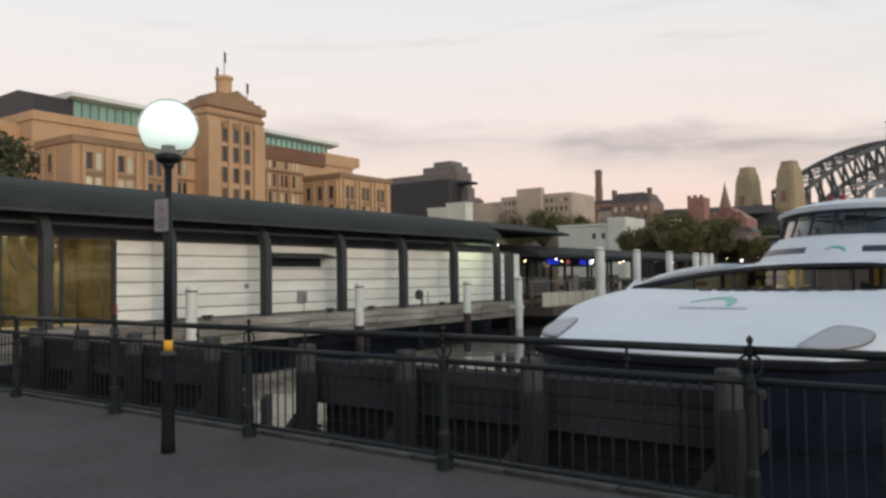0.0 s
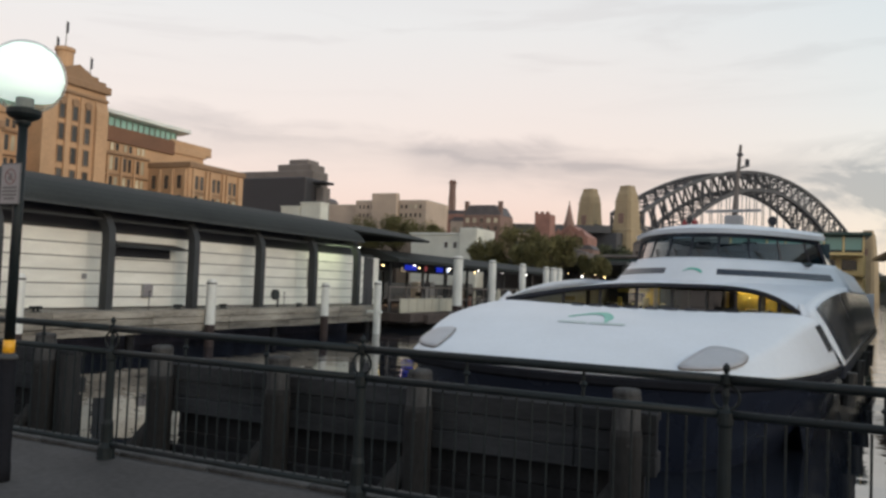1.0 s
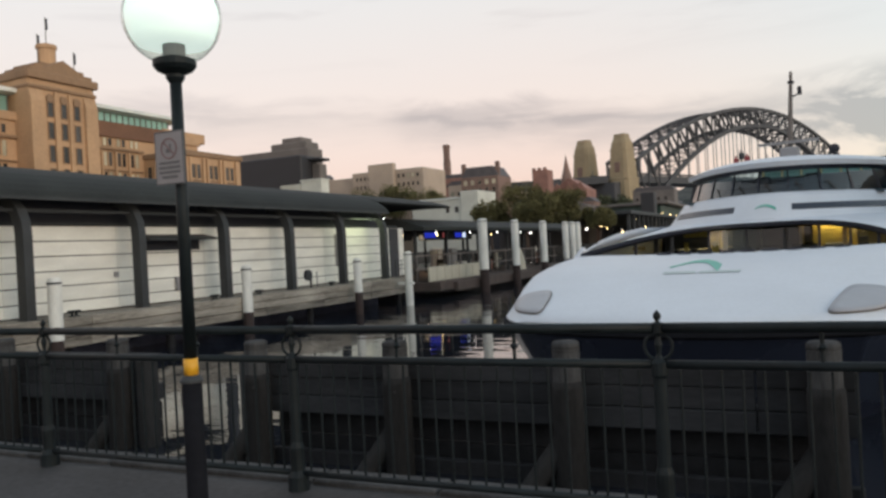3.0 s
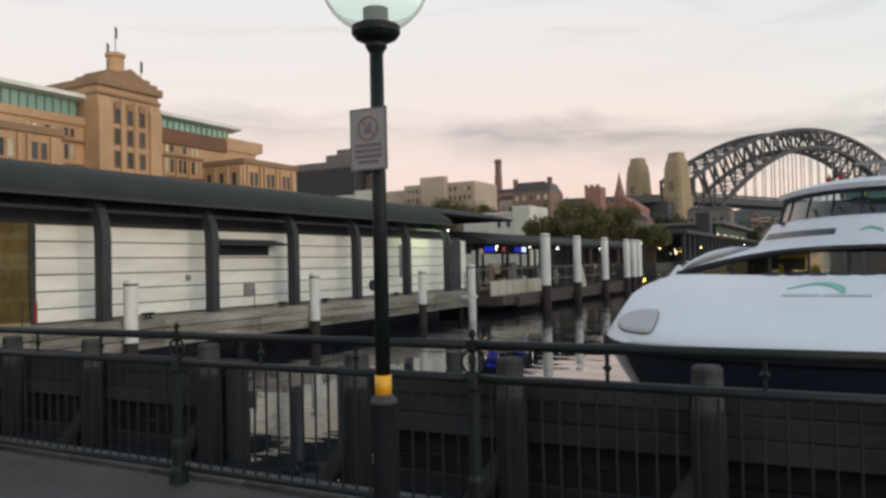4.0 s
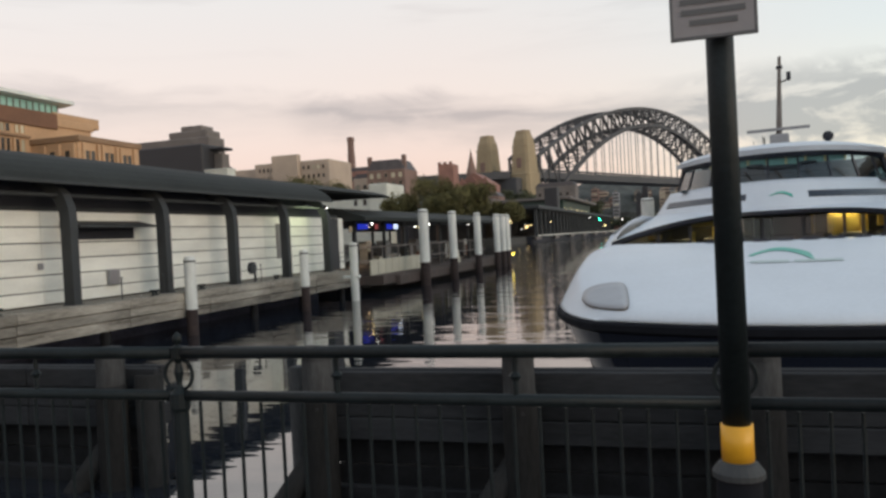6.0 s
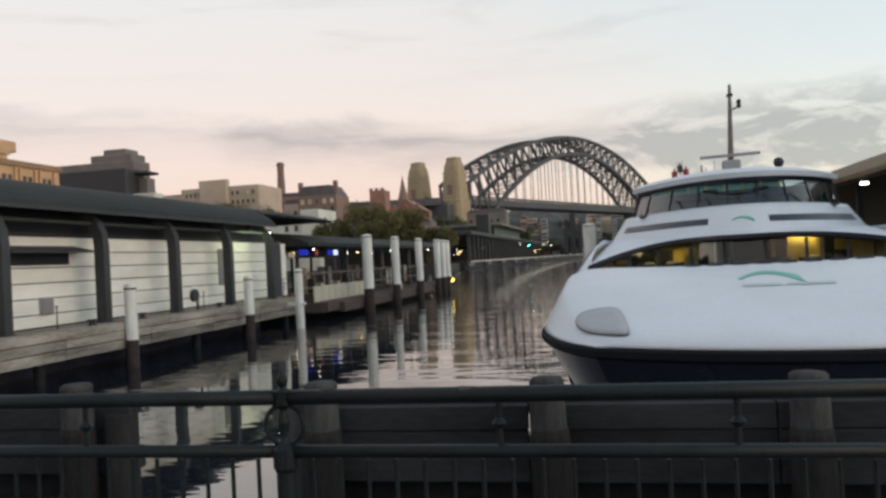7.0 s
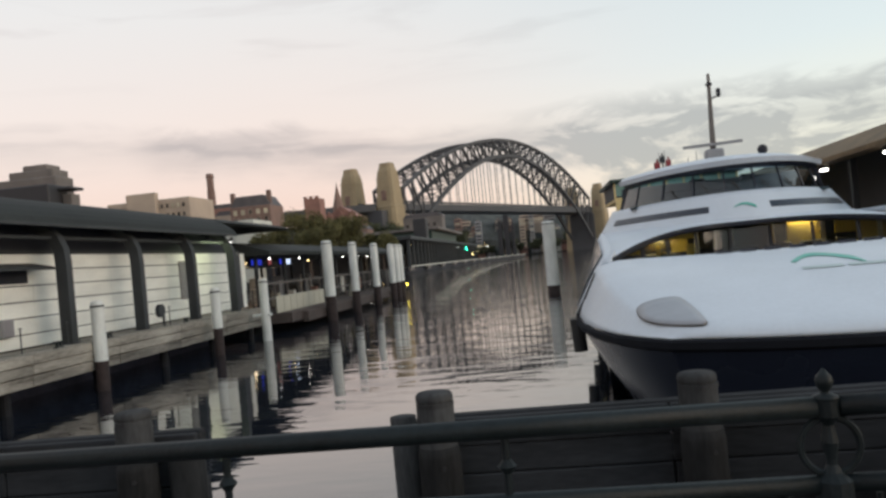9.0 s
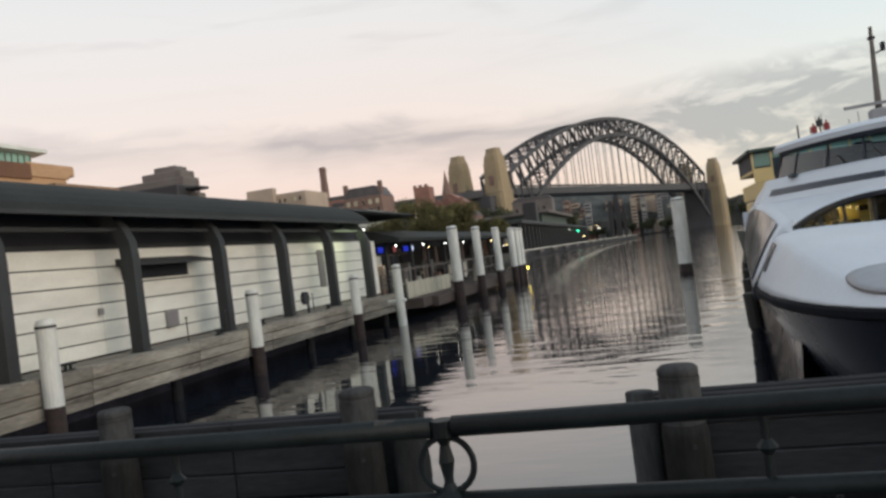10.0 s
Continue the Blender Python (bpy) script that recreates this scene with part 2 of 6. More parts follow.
M["side_glass"] = mat("grey_tinted_side_glass", (0.075, 0.08, 0.088), 0.18, var=0.4, scale=0.8, bump=0, rand=0.3)
M["deck_brown"] = mat("wet_brown_decking", (0.085, 0.062, 0.054), 0.8, var=0.4, scale=1.5, fine=12, bump=0.3)
M["pile_foot"] = mat("reddish_wet_pile_foot", (0.045, 0.031, 0.028), 0.75, spec=0.2, var=0.5, scale=5, bump=0.6)
M["rub"] = mat("dull_black_fendering", (0.012, 0.013, 0.017), 0.85, spec=0.1, var=0.3, scale=3, bump=0.1)
M["leaf"] = mat("olive_green_foliage", (0.132, 0.122, 0.055), 0.8, spec=0.15, var=0.6, scale=0.35, fine=4, bump=0.1)
M["bark"] = mat("tree_bark", (0.07, 0.05, 0.04), 0.9, var=0.4, scale=2, bump=0.4)
M["land"] = mat("dim_quay_ground", (0.05, 0.048, 0.045), 0.9, var=0.3, scale=0.05, fine=1, bump=0.1)
M["hill"] = mat("far_wooded_shore", (0.072, 0.076, 0.07), 0.9, var=0.75, scale=0.06, fine=0.5, bump=0.2)
# brown eave, lightened and warmed in colour for the floodlight on its underside
M["eave_brown"] = mat("lamp_warmed_eave_brown", (0.20, 0.145, 0.09), 0.75, spec=0.2, var=0.35, scale=0.8, fine=10, bump=0.15)
# navy tone that stands for the dim light in the void below the wharf
M["void_navy"] = mat("navy_void_backing", (0.085, 0.088, 0.125), 0.85, spec=0.2, var=0.5, scale=0.8, fine=6, bump=0.3)
# lining blued to offset the pinkish sky reflection on the wheelhouse glass
M["bridge_lining"] = mat("blue_grey_wheelhouse_lining", (0.05, 0.078, 0.095), 0.7, var=0.4, scale=1.5, bump=0.05)
M["barrier"] = mat("pale_wharf_hoarding", (0.50, 0.47, 0.38), 0.7, var=0.18, scale=1, fine=10, bump=0.1, rand=0.06)
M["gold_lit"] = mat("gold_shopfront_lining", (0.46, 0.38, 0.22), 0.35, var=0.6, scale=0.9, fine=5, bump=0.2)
M["ferry_cream"] = mat("cream_yellow_ferry_paint", (0.75, 0.57, 0.26), 0.45, var=0.1, scale=0.8, bump=0.03)
M["ferry_green"] = mat("dark_green_ferry_paint", (0.02, 0.045, 0.035), 0.45, var=0.2, bump=0.03)
M["bulb"] = glow("lamp_glow", (1.0, 0.97, 0.90), 6.5)
M["bulb_warm"] = glow("warm_lamp_glow", (1.0, 0.72, 0.30), 10)
M["bulb_yellow"] = glow("yellow_berth_glow", (1.0, 0.78, 0.10), 14)
M["bulb_cabin"] = glow("cabin_lamp_glow", (1.0, 0.80, 0.40), 14.0)
M["screen_blue"] = glow("blue_screen_glow", (0.02, 0.05, 0.9), 0.45)
M["screen_red"] = glow("red_screen_glow", (0.5, 0.10, 0.10), 0.4)
M["screen_white"] = glow("white_screen_glow", (0.6, 0.7, 0.9), 1.4)
M["nav_green"] = glow("green_signal_glow", (0.02, 0.9, 0.4), 75)
M["nav_red"] = glow("red_signal_glow", (0.9, 0.03, 0.05), 30)
M["globe_glow"] = glow("lit_globe_reflector", (0.86, 0.97, 0.92), 0.92)
M["glass_dark"] = glass("dark_tinted_glass", (0.66, 0.67, 0.62), 0.05)
M["glass_bridge"] = glass("blue_green_wheelhouse_glass", (0.42, 0.58, 0.66), 0.085, 0.06)
M["glass_globe"] = glass("clear_globe", (0.83, 0.87, 0.84), 0.10, 0.25)

# harbour water: dark body, mirror face, small lazy ripples
water_mat = bpy.data.materials.new("harbour_water")
water_mat.use_nodes = True
n_, l_ = water_mat.node_tree.nodes, water_mat.node_tree.links
wb = n_["Principled BSDF"]
wb.inputs["Base Color"].default_value = (0.014, 0.017, 0.024, 1)
wb.inputs["Roughness"].default_value, wb.inputs["IOR"].default_value = 0.6, 1.33
tc_ = n_.new("ShaderNodeTexCoord")
mp_ = n_.new("ShaderNodeMapping")
mp_.inputs["Scale"].default_value = (0.32, 1.0, 1.0)
l_.new(tc_.outputs["Object"], mp_.inputs[0])
w1, w2 = n_.new("ShaderNodeTexNoise"), n_.new("ShaderNodeTexNoise")
w1.inputs["Scale"].default_value, w1.inputs["Detail"].default_value, w1.inputs["Distortion"].default_value = 0.62, 2, 0.7
w2.inputs["Scale"].default_value, w2.inputs["Detail"].default_value = 2.4, 2
l_.new(mp_.outputs[0], w1.inputs["Vector"]), l_.new(mp_.outputs[0], w2.inputs["Vector"])
wsum = n_.new("ShaderNodeMath")
wsum.operation = "MULTIPLY_ADD"
wsum.inputs[1].default_value = 0.30
l_.new(w2.outputs["Fac"], wsum.inputs[0]), l_.new(w1.outputs["Fac"], wsum.inputs[2])
bp_ = n_.new("ShaderNodeBump")
bp_.inputs["Strength"].default_value, bp_.inputs["Distance"].default_value = 0.55, 0.07
wpos, wcalm = n_.new("ShaderNodeSeparateXYZ"), n_.new("ShaderNodeMapRange")
wcalm.interpolation_type = "SMOOTHSTEP"
wcalm.inputs["From Min"].default_value, wcalm.inputs["From Max"].default_value = 6.0, 62.0
wcalm.inputs["To Min"].default_value, wcalm.inputs["To Max"].default_value = 0.20, 0.82
l_.new(tc_.outputs["Object"], wpos.inputs[0]), l_.new(wpos.outputs["Y"], wcalm.inputs["Value"]), l_.new(wcalm.outputs[0], bp_.inputs["Strength"])
l_.new(wsum.outputs[0], bp_.inputs["Height"]), l_.new(bp_.outputs[0], wb.inputs["Normal"])
# the mirror face grows towards grazing sight
wb.inputs["Specular IOR Level"].default_value = 0.0
wg, wm, wf, wp, wa = (n_.new("ShaderNode" + k) for k in ("BsdfGlossy", "MixShader", "LayerWeight", "Math", "Math"))
wg.inputs["Color"].default_value = (0.97, 0.96, 0.95, 1)
wg.inputs["Roughness"].default_value = 0.015
wf.inputs["Blend"].default_value = 0.5
wp.operation, wa.operation, wa.use_clamp = "POWER", "MULTIPLY_ADD", True
wp.inputs[1].default_value = 3.1
wa.inputs[1].default_value, wa.inputs[2].default_value = 0.84, 0.03
l_.new(wf.outputs["Facing"], wp.inputs[0]), l_.new(wp.outputs[0], wa.inputs[0]), l_.new(wa.outputs[0], wm.inputs[0])
l_.new(bp_.outputs[0], wg.inputs["Normal"]), l_.new(bp_.outputs[0], wf.inputs["Normal"])
l_.new(wb.outputs[0], wm.inputs[1]), l_.new(wg.outputs[0], wm.inputs[2])
l_.new(wm.outputs[0], n_["Material Output"].inputs["Surface"])
M["water"] = water_mat


# ---- building blocks ----
def link(name, bm, material, parent=None, label="", smooth=False):
    me = bpy.data.meshes.new(name)
    bmesh.ops.recalc_face_normals(bm, faces=bm.faces)
    bm.to_mesh(me)
    bm.free()
    me.materials.append(M[material] if isinstance(material, str) else material)
    if smooth:
        for p in me.polygons:
            p.use_smooth = True
    ob = new(name, me)
    if parent:
        ob.parent = parent
    if label:
        ob["label"] = label
    return ob


def part(name, bm, material, parent, label="", smooth=False):
    return link(name, bm, material, parent, label, smooth)


def thing(name, label, category, group="", kind="", at=(0, 0, 0)):
    ob = new(name)
    ob.location = at
    ob.empty_display_size = 0.2
    return tagged(ob, label, category, group, kind)


def box(bm, lo, hi, bevel=0.0, m=None):
    """A box from corner to corner, with its edges rounded."""
    c, s = [(a + b) / 2 for a, b in zip(lo, hi)], [abs(b - a) for a, b in zip(lo, hi)]
    t = Matrix.Translation(c) @ Matrix.Diagonal((*s, 1))
    vs = bmesh.ops.create_cube(bm, size=1, matrix=(m @ t) if m else t)["verts"]
    if bevel:
        es = list({e for v in vs for e in v.link_edges})
        bmesh.ops.bevel(bm, geom=es, offset=bevel, segments=1, affect="EDGES")
    return bm


def B(lo, hi, bevel=0.0):
    return box(bmesh.new(), lo, hi, bevel)


def rod(bm, p, q, r, r2=None, seg=10, caps=True):
    """A round bar from p to q."""
    p, q = Vector(p), Vector(q)
    d = q - p
    t = Matrix.Translation((p + q) / 2) @ d.to_track_quat("Z", "Y").to_matrix().to_4x4()
    bmesh.ops.create_cone(bm, cap_ends=caps, segments=seg, radius1=r, radius2=r if r2 is None else r2, depth=d.length, matrix=t)
    return bm


def beam(bm, p, q, w, h=None):
    """A square bar from p to q."""
    p, q = Vector(p), Vector(q)
    d = q - p
    t = Matrix.Translation((p + q) / 2) @ d.to_track_quat("Z", "Y").to_matrix().to_4x4() @ Matrix.Diagonal((w, h or w, d.length, 1))
    bmesh.ops.create_cube(bm, size=1, matrix=t)
    return bm


def lathe(bm, profile, at=(0, 0, 0), seg=20):
    """A turned body: profile of (radius, height)."""
    rings = []
    for r, z in profile:
        rings.append([bm.verts.new((at[0] + r * math.cos(2 * math.pi * k / seg), at[1] + r * math.sin(2 * math.pi * k / seg), at[2] + z)) for k in range(seg)])
    for a, b in zip(rings, rings[1:]):
        for k in range(seg):
            bm.faces.new((a[k], a[(k + 1) % seg], b[(k + 1) % seg], b[k]))
    for ring, flip in ((rings[0], True), (rings[-1], False)):
        if profile[0 if flip else -1][0] > 1e-4:
            bm.faces.new(ring[::-1] if flip else ring)
    return bm


def sheet(bm, rows):
    """A skin over rows of points."""
    vs = [[bm.verts.new(p) for p in row] for row in rows]
    for a, b in zip(vs, vs[1:]):
        for k in range(len(a) - 1):
            bm.faces.new((a[k], a[k + 1], b[k + 1], b[k]))
    return bm


def thick(ob, t, offset=-1.0):
    md = ob.modifiers.new("thickness", "SOLIDIFY")
    md.thickness, md.offset = t, offset
    return ob


def prism(bm, outline, axis_lo, axis_hi, axis=1):
    """An outline in the two other axes, drawn out along one axis."""
    def at(p, a):
        return (p[0], a, p[1]) if axis == 1 else ((a, p[0], p[1]) if axis == 0 else (p[0], p[1], a))
    lo, hi = [bm.verts.new(at(p, axis_lo)) for p in outline], [bm.verts.new(at(p, axis_hi)) for p in outline]
    for k in range(len(lo)):
        bm.faces.new((lo[k], lo[(k + 1) % len(lo)], hi[(k + 1) % len(lo)], hi[k]))
    bm.faces.new(lo[::-1]), bm.faces.new(hi)
    return bm


def tube(name, pts, r, material, parent, label="", cyclic=False):
    cu = bpy.data.curves.new(name, "CURVE")
    cu.dimensions, cu.bevel_depth, cu.bevel_resolution = "3D", r, 2
    sp = cu.splines.new("POLY")
    sp.points.add(len(pts) - 1)
    for s, p in zip(sp.points, pts):
        s.co = (*p, 1)
    sp.use_cyclic_u = cyclic
    cu.materials.append(M[material])
    ob = new(name, cu)
    ob.parent = parent
    if label:
        ob["label"] = label
    return ob


def lerp(table, x):
    """A value from a table of (x, y)."""
    return float(np.interp(x, [a for a, _ in table], [b for _, b in table]))


WATER = -1.5

# ---- large structure: water, quay, land ----
def flat(name, x0, y0, x1, y1, z, material, label, category):
    bm = bmesh.new()
    bm.faces.new([bm.verts.new(p) for p in ((x0, y0, z), (x1, y0, z), (x1, y1, z), (x0, y1, z))])
    return tagged(link(name, bm, material), label, category, kind="structure")


flat("water", -3500, 0.2, 3500, 4500, WATER, "water", "dark still harbour water with small lazy ripples", "water")
tagged(link("promenade", B((-60, -30, -3.0), (60, 0.22, 0.0), 0.0), "paving"), "worn dark grey paved quayside promenade", "pavement", kind="structure")
tagged(link("land", B((-900, 20, -3), (-96, 620, 1.0)), "land"), "dim quay ground below the old town buildings", "ground", kind="structure")
tagged(link("terminal_ground", B((-96, 215, -3), (-49, 560, 0.6)), "land"), "dim concrete apron of the passenger terminal", "ground", kind="structure")
bm = bmesh.new()
prism(bm, [(-700, 30), (-420, 40), (-330, 24), (-230, 12), (-150, 8), (-150, -3), (-700, -3)], 240, 640, axis=1)
tagged(link("rise", bm, "hill"), "dim wooded rise behind the old town", "hill", kind="structure")

# stone coping along the quay's edge, block by block
edge = thing("coping", "pale worn stone coping along the quay edge", "kerb", kind="structure")
me = None
for k in range(48):
    if me is None:
        o = part("coping_stone", B((-0.49, -0.12, -0.04), (0.49, 0.16, 0.035), 0.012), "coping", edge)
        me = o.data
    else:
        o = new("coping_stone", me)
        o.parent = edge
    o.location = (-22 + k, 0.24, 0.0)
    o.rotation_euler = (0, 0, random.uniform(-0.006, 0.006))


# ---- the railing along the quay ----
def build_railing_bay():
    """One bay, 2.52 m wide: post with finial and ring, two rails, balusters below, two knobbed stubs above."""
    bay = thing("railing", "dark green cast-iron quay railing bay with ball finial", "railing", "railing bays along the quay")
    bm = bmesh.new()
    lathe(bm, [(0.0, 0), (0.075, 0.0), (0.075, 0.10), (0.052, 0.14), (0.052, 0.30), (0.040, 0.34), (0.038, 0.84), (0.048, 0.86), (0.048, 0.93), (0.024, 0.95), (0.014, 0.97), (0.014, 0.985), (0.023, 1.03), (0.014, 1.075), (0.022, 1.09), (0.033, 1.10), (0.033, 1.145)], seg=12)
    post = part("post", bm, "iron", bay, smooth=False)
    bm = bmesh.new()
    lathe(bm, [(0.034, 1.143), (0.034, 1.153), (0.014, 1.160), (0.010, 1.165), (0.014, 1.170), (0.020, 1.178), (0.023, 1.192), (0.020, 1.206), (0.011, 1.216), (0.005, 1.224), (0.0, 1.228)], seg=12)
    part("finial", bm, "iron", post, smooth=True)
    bm = bmesh.new()
    sheet(bm, [[((0.077 + 0.0095 * math.cos(b)) * math.cos(a), 0.0095 * math.sin(b), 1.02 + (0.077 + 0.0095 * math.cos(b)) * math.sin(a)) for b in [math.pi / 3 * j for j in range(7)]] for a in [math.pi / 12 * k for k in range(25)]])
    bmesh.ops.remove_doubles(bm, verts=bm.verts, dist=0.0005)
    part("ring", bm, "iron", post)
    for z, r, nm in ((1.125, 0.030, "top_rail"), (0.918, 0.026, "middle_rail"), (0.12, 0.022, "bottom_rail")):
        part(nm, rod(bmesh.new(), (0.03, 0, z), (2.49, 0, z), r, seg=12), "iron", bay, smooth=True)
    bm = bmesh.new()
    lathe(bm, [(0.012, 0.93), (0.012, 1.0), (0.028, 1.02), (0.012, 1.04), (0.012, 1.10)], seg=8)
    stub = part("stub_baluster", bm, "iron", bay)
    stub.location = (0.835, 0, 0)
    twin_stub = new("stub_baluster", stub.data)
    twin_stub.parent, twin_stub.location = bay, (1.655, 0, 0)
    first = None
    for k in range(22):
        if first is None:
            first = part("baluster", rod(bmesh.new(), (0, 0, 0.12), (0, 0, 0.89), 0.0085, seg=6), "iron", bay)
            o = first
        else:
            o = new("baluster", first.data)
            o.parent = bay
        o.location = (0.112 + k * 0.1092, 0, 0)
    return bay


bay0 = build_railing_bay()
bay0.location = (-2.52 * 7, 0, 0)
for k in range(-6, 4):
    twin = copy_thing(bay0, pose(2.52 * k + 0.005, 0, 0))
    if k == -3:      # this post has lost its finial
        for o in [c for c in twin.children_recursive if c.name.startswith("finial")]:
            bpy.data.objects.remove(o)

# worn patches of bare metal on the top rail
for x in (-4.34, -4.88, -7.75):
    bm = bmesh.new()
    rod(bm, (x, -0.004, 1.1385), (x + 0.06, -0.002, 1.1375), 0.019, 0.0185, seg=12)
    tagged(part("paint_chip", bm, "coping", None), "pale bare patch worn on the railing top", "paint chip")

# ---- the lamp post ----
lamp = thing("street_lamp", "black iron street lamp with a lit glass globe and yellow band", "street lamp", at=(-2.572, -0.93, 0))
bm = bmesh.new()
lathe(bm, [(0.0, 0.0), (0.066, 0.0), (0.066, 0.12), (0.061, 0.16), (0.060, 0.90), (0.058, 0.915), (0.054, 0.93)], seg=20)
part("base_sleeve", bm, "rub", lamp, smooth=True)
bm = bmesh.new()
lathe(bm, [(0.069, 0.925), (0.069, 0.94), (0.052, 0.962), (0.041, 0.97)], seg=20)
part("flared_collar", bm, "steel_dark", lamp)
part("yellow_band", rod(bmesh.new(), (0, 0, 0.962), (0, 0, 1.068), 0.0425, seg=20), "yellow", lamp, "yellow painted band", True)
part("pole", rod(bmesh.new(), (0, 0, 1.06), (0, 0, 2.78), 0.038, 0.035, seg=20), "iron", lamp, smooth=True)
bm = bmesh.new()
lathe(bm, [(0.036, 2.76), (0.055, 2.79), (0.055, 2.81), (0.105, 2.835), (0.125, 2.86), (0.125, 2.895), (0.105, 2.905), (0.09, 2.91)], seg=24)
part("gallery", bm, "iron", lamp).location = (0, 0, -0.05)
bm = bmesh.new()
bmesh.ops.create_uvsphere(bm, u_segments=32, v_segments=20, radius=0.285, matrix=Matrix.Translation((0, 0, 3.105)))
globe = part("globe", bm, "glass_globe", lamp, "clear lit glass globe", True)
globe.visible_shadow = False
part("lamp_holder", rod(bmesh.new(), (0, 0, 2.84), (0, 0, 2.98), 0.066, seg=16), "grey_render", globe)
bm = bmesh.new()
lathe(bm, [(0.205, -0.17), (0.240, -0.12), (0.263, -0.05), (0.270, 0.0), (0.260, 0.06), (0.234, 0.126), (0.19, 0.19), (0.116, 0.24), (0.0, 0.266)], at=(0, 0, 3.108), seg=28)
part("reflector", bm, "globe_glow", globe, "glowing white reflector dome", True)

sign = thing("litter_sign", "faded metal notice plate strapped to the lamp post", "sign", at=(-2.589, -0.993, 2.262))
bm = bmesh.new()
box(bm, (-0.106, -0.004, -0.155), (0.106, 0.004, 0.155), 0.0)
plate = part("plate", bm, "sign", sign)
bm = bmesh.new()
for lo, hi in (((-0.109, -0.0055, 0.149), (0.109, 0.0055, 0.158)), ((-0.109, -0.0055, -0.158), (0.109, 0.0055, -0.149)), ((-0.109, -0.0055, -0.149), (-0.101, 0.0055, 0.149)), ((0.101, -0.0055, -0.149), (0.109, 0.0055, 0.149))):
    box(bm, lo, hi, 0.001)
part("border", bm, "sign_ink", sign, "dark worn sign border")
for z in (-0.10, 0.10):
    part("strap", B((-0.03, 0.004, z - 0.012), (0.09, 0.024, z + 0.012)), "steel_dark", sign)
bm = bmesh.new()
ring_pts = [(0.058 * math.cos(a), -0.006, 0.055 + 0.058 * math.sin(a)) for a in [2 * math.pi * k / 28 for k in range(28)]]
for k in range(28):
    beam(bm, ring_pts[k], ring_pts[(k + 1) % 28], 0.003, 0.010)
beam(bm, (-0.04, -0.006, 0.095), (0.04, -0.006, 0.015), 0.003, 0.010)
part("prohibition_ring", bm, "sign_red", plate)
bm = bmesh.new()
box(bm, (-0.022, -0.007, 0.030), (0.018, -0.005, 0.052)), box(bm, (0.004, -0.007, 0.045), (0.016, -0.005, 0.080))
part("pictogram", bm, "sign_ink", plate)
for k, (w, z) in enumerate(((0.078, -0.030), (0.082, -0.058), (0.080, -0.086), (0.060, -0.114))):
    part("text_bar", B((-w, -0.0065, z - 0.0075), (w, -0.0045, z + 0.0075)), "sign_ink", plate)

# ---- the timber breastwork in the water before the quay ----
STUMPS = (-17.6, -15.3, -12.93, -10.0, -6.84, -4.42, -1.96, 0.99)
for x in STUMPS:
    st = thing("timber_pile", "short weathered grey timber pile of the breastwork", "pile", "breastwork piles", at=(x, 5.02 if x > -9 else 5.25, 0))
    bm = bmesh.new()
    prof = [(0.0, -3.4), (0.19, -3.4), (0.185, -0.9), (0.18, 0.24), (0.165, 0.29), (0.18, 0.31), (0.178, 0.36), (0.15, 0.385), (0.0, 0.39)]
    lathe(bm, prof, seg=14)
    for v in bm.verts:
        w = noise.noise(Vector((v.co.x * 5 + x * 3, v.co.y * 5, v.co.z * 1.2)))
        v.co.x *= 1 + 0.09 * w
        v.co.y *= 1 + 0.09 * w
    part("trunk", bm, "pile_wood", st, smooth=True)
    # the trunk is darker from just below deck height down
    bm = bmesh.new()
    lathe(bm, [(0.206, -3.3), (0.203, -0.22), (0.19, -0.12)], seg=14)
    part("tide_stain", bm, "pile_dark", st, "darker lower trunk", True)
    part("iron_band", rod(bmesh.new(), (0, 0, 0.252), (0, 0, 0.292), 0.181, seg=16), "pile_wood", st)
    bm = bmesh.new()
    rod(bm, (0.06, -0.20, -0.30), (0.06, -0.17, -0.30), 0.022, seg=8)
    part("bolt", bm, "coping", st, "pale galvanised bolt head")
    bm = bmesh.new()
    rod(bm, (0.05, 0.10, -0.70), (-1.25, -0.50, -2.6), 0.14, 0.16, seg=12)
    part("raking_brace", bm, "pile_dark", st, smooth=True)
    if x in (-6.84, -10.0):
        dx = -0.36 if x > -9 else 0.43
        part("back_post", rod(bmesh.new(), (dx, 0.22, -3.3), (dx, 0.22, 0.13 if x > -9 else -0.02), 0.13 if x > -9 else 0.19, seg=12), "pile_wood" if x > -9 else "pile_dark", st, smooth=True)

for name, x0, x1, y in (("breastwork", -7.10, 1.34, 5.32), ("breastwork", -19.0, -9.46, 5.52)):
    wall = thing(name, "dark weathered timber plank breastwork standing in the water", "timber wall", "breastwork sections")
    x = x0
    while x < x1 - 0.1:
        w = min(2.45, x1 - x)
        for r in range(3):
            z = 0.06 - 0.275 * r
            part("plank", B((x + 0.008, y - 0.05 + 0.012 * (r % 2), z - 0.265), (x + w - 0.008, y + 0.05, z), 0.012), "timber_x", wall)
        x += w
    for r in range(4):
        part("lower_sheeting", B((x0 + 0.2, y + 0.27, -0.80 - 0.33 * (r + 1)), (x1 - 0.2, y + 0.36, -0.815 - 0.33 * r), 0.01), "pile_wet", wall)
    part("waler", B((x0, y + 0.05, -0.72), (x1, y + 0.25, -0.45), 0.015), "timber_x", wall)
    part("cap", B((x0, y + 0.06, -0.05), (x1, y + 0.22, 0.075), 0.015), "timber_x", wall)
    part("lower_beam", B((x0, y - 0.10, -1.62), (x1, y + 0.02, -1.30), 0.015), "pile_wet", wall)


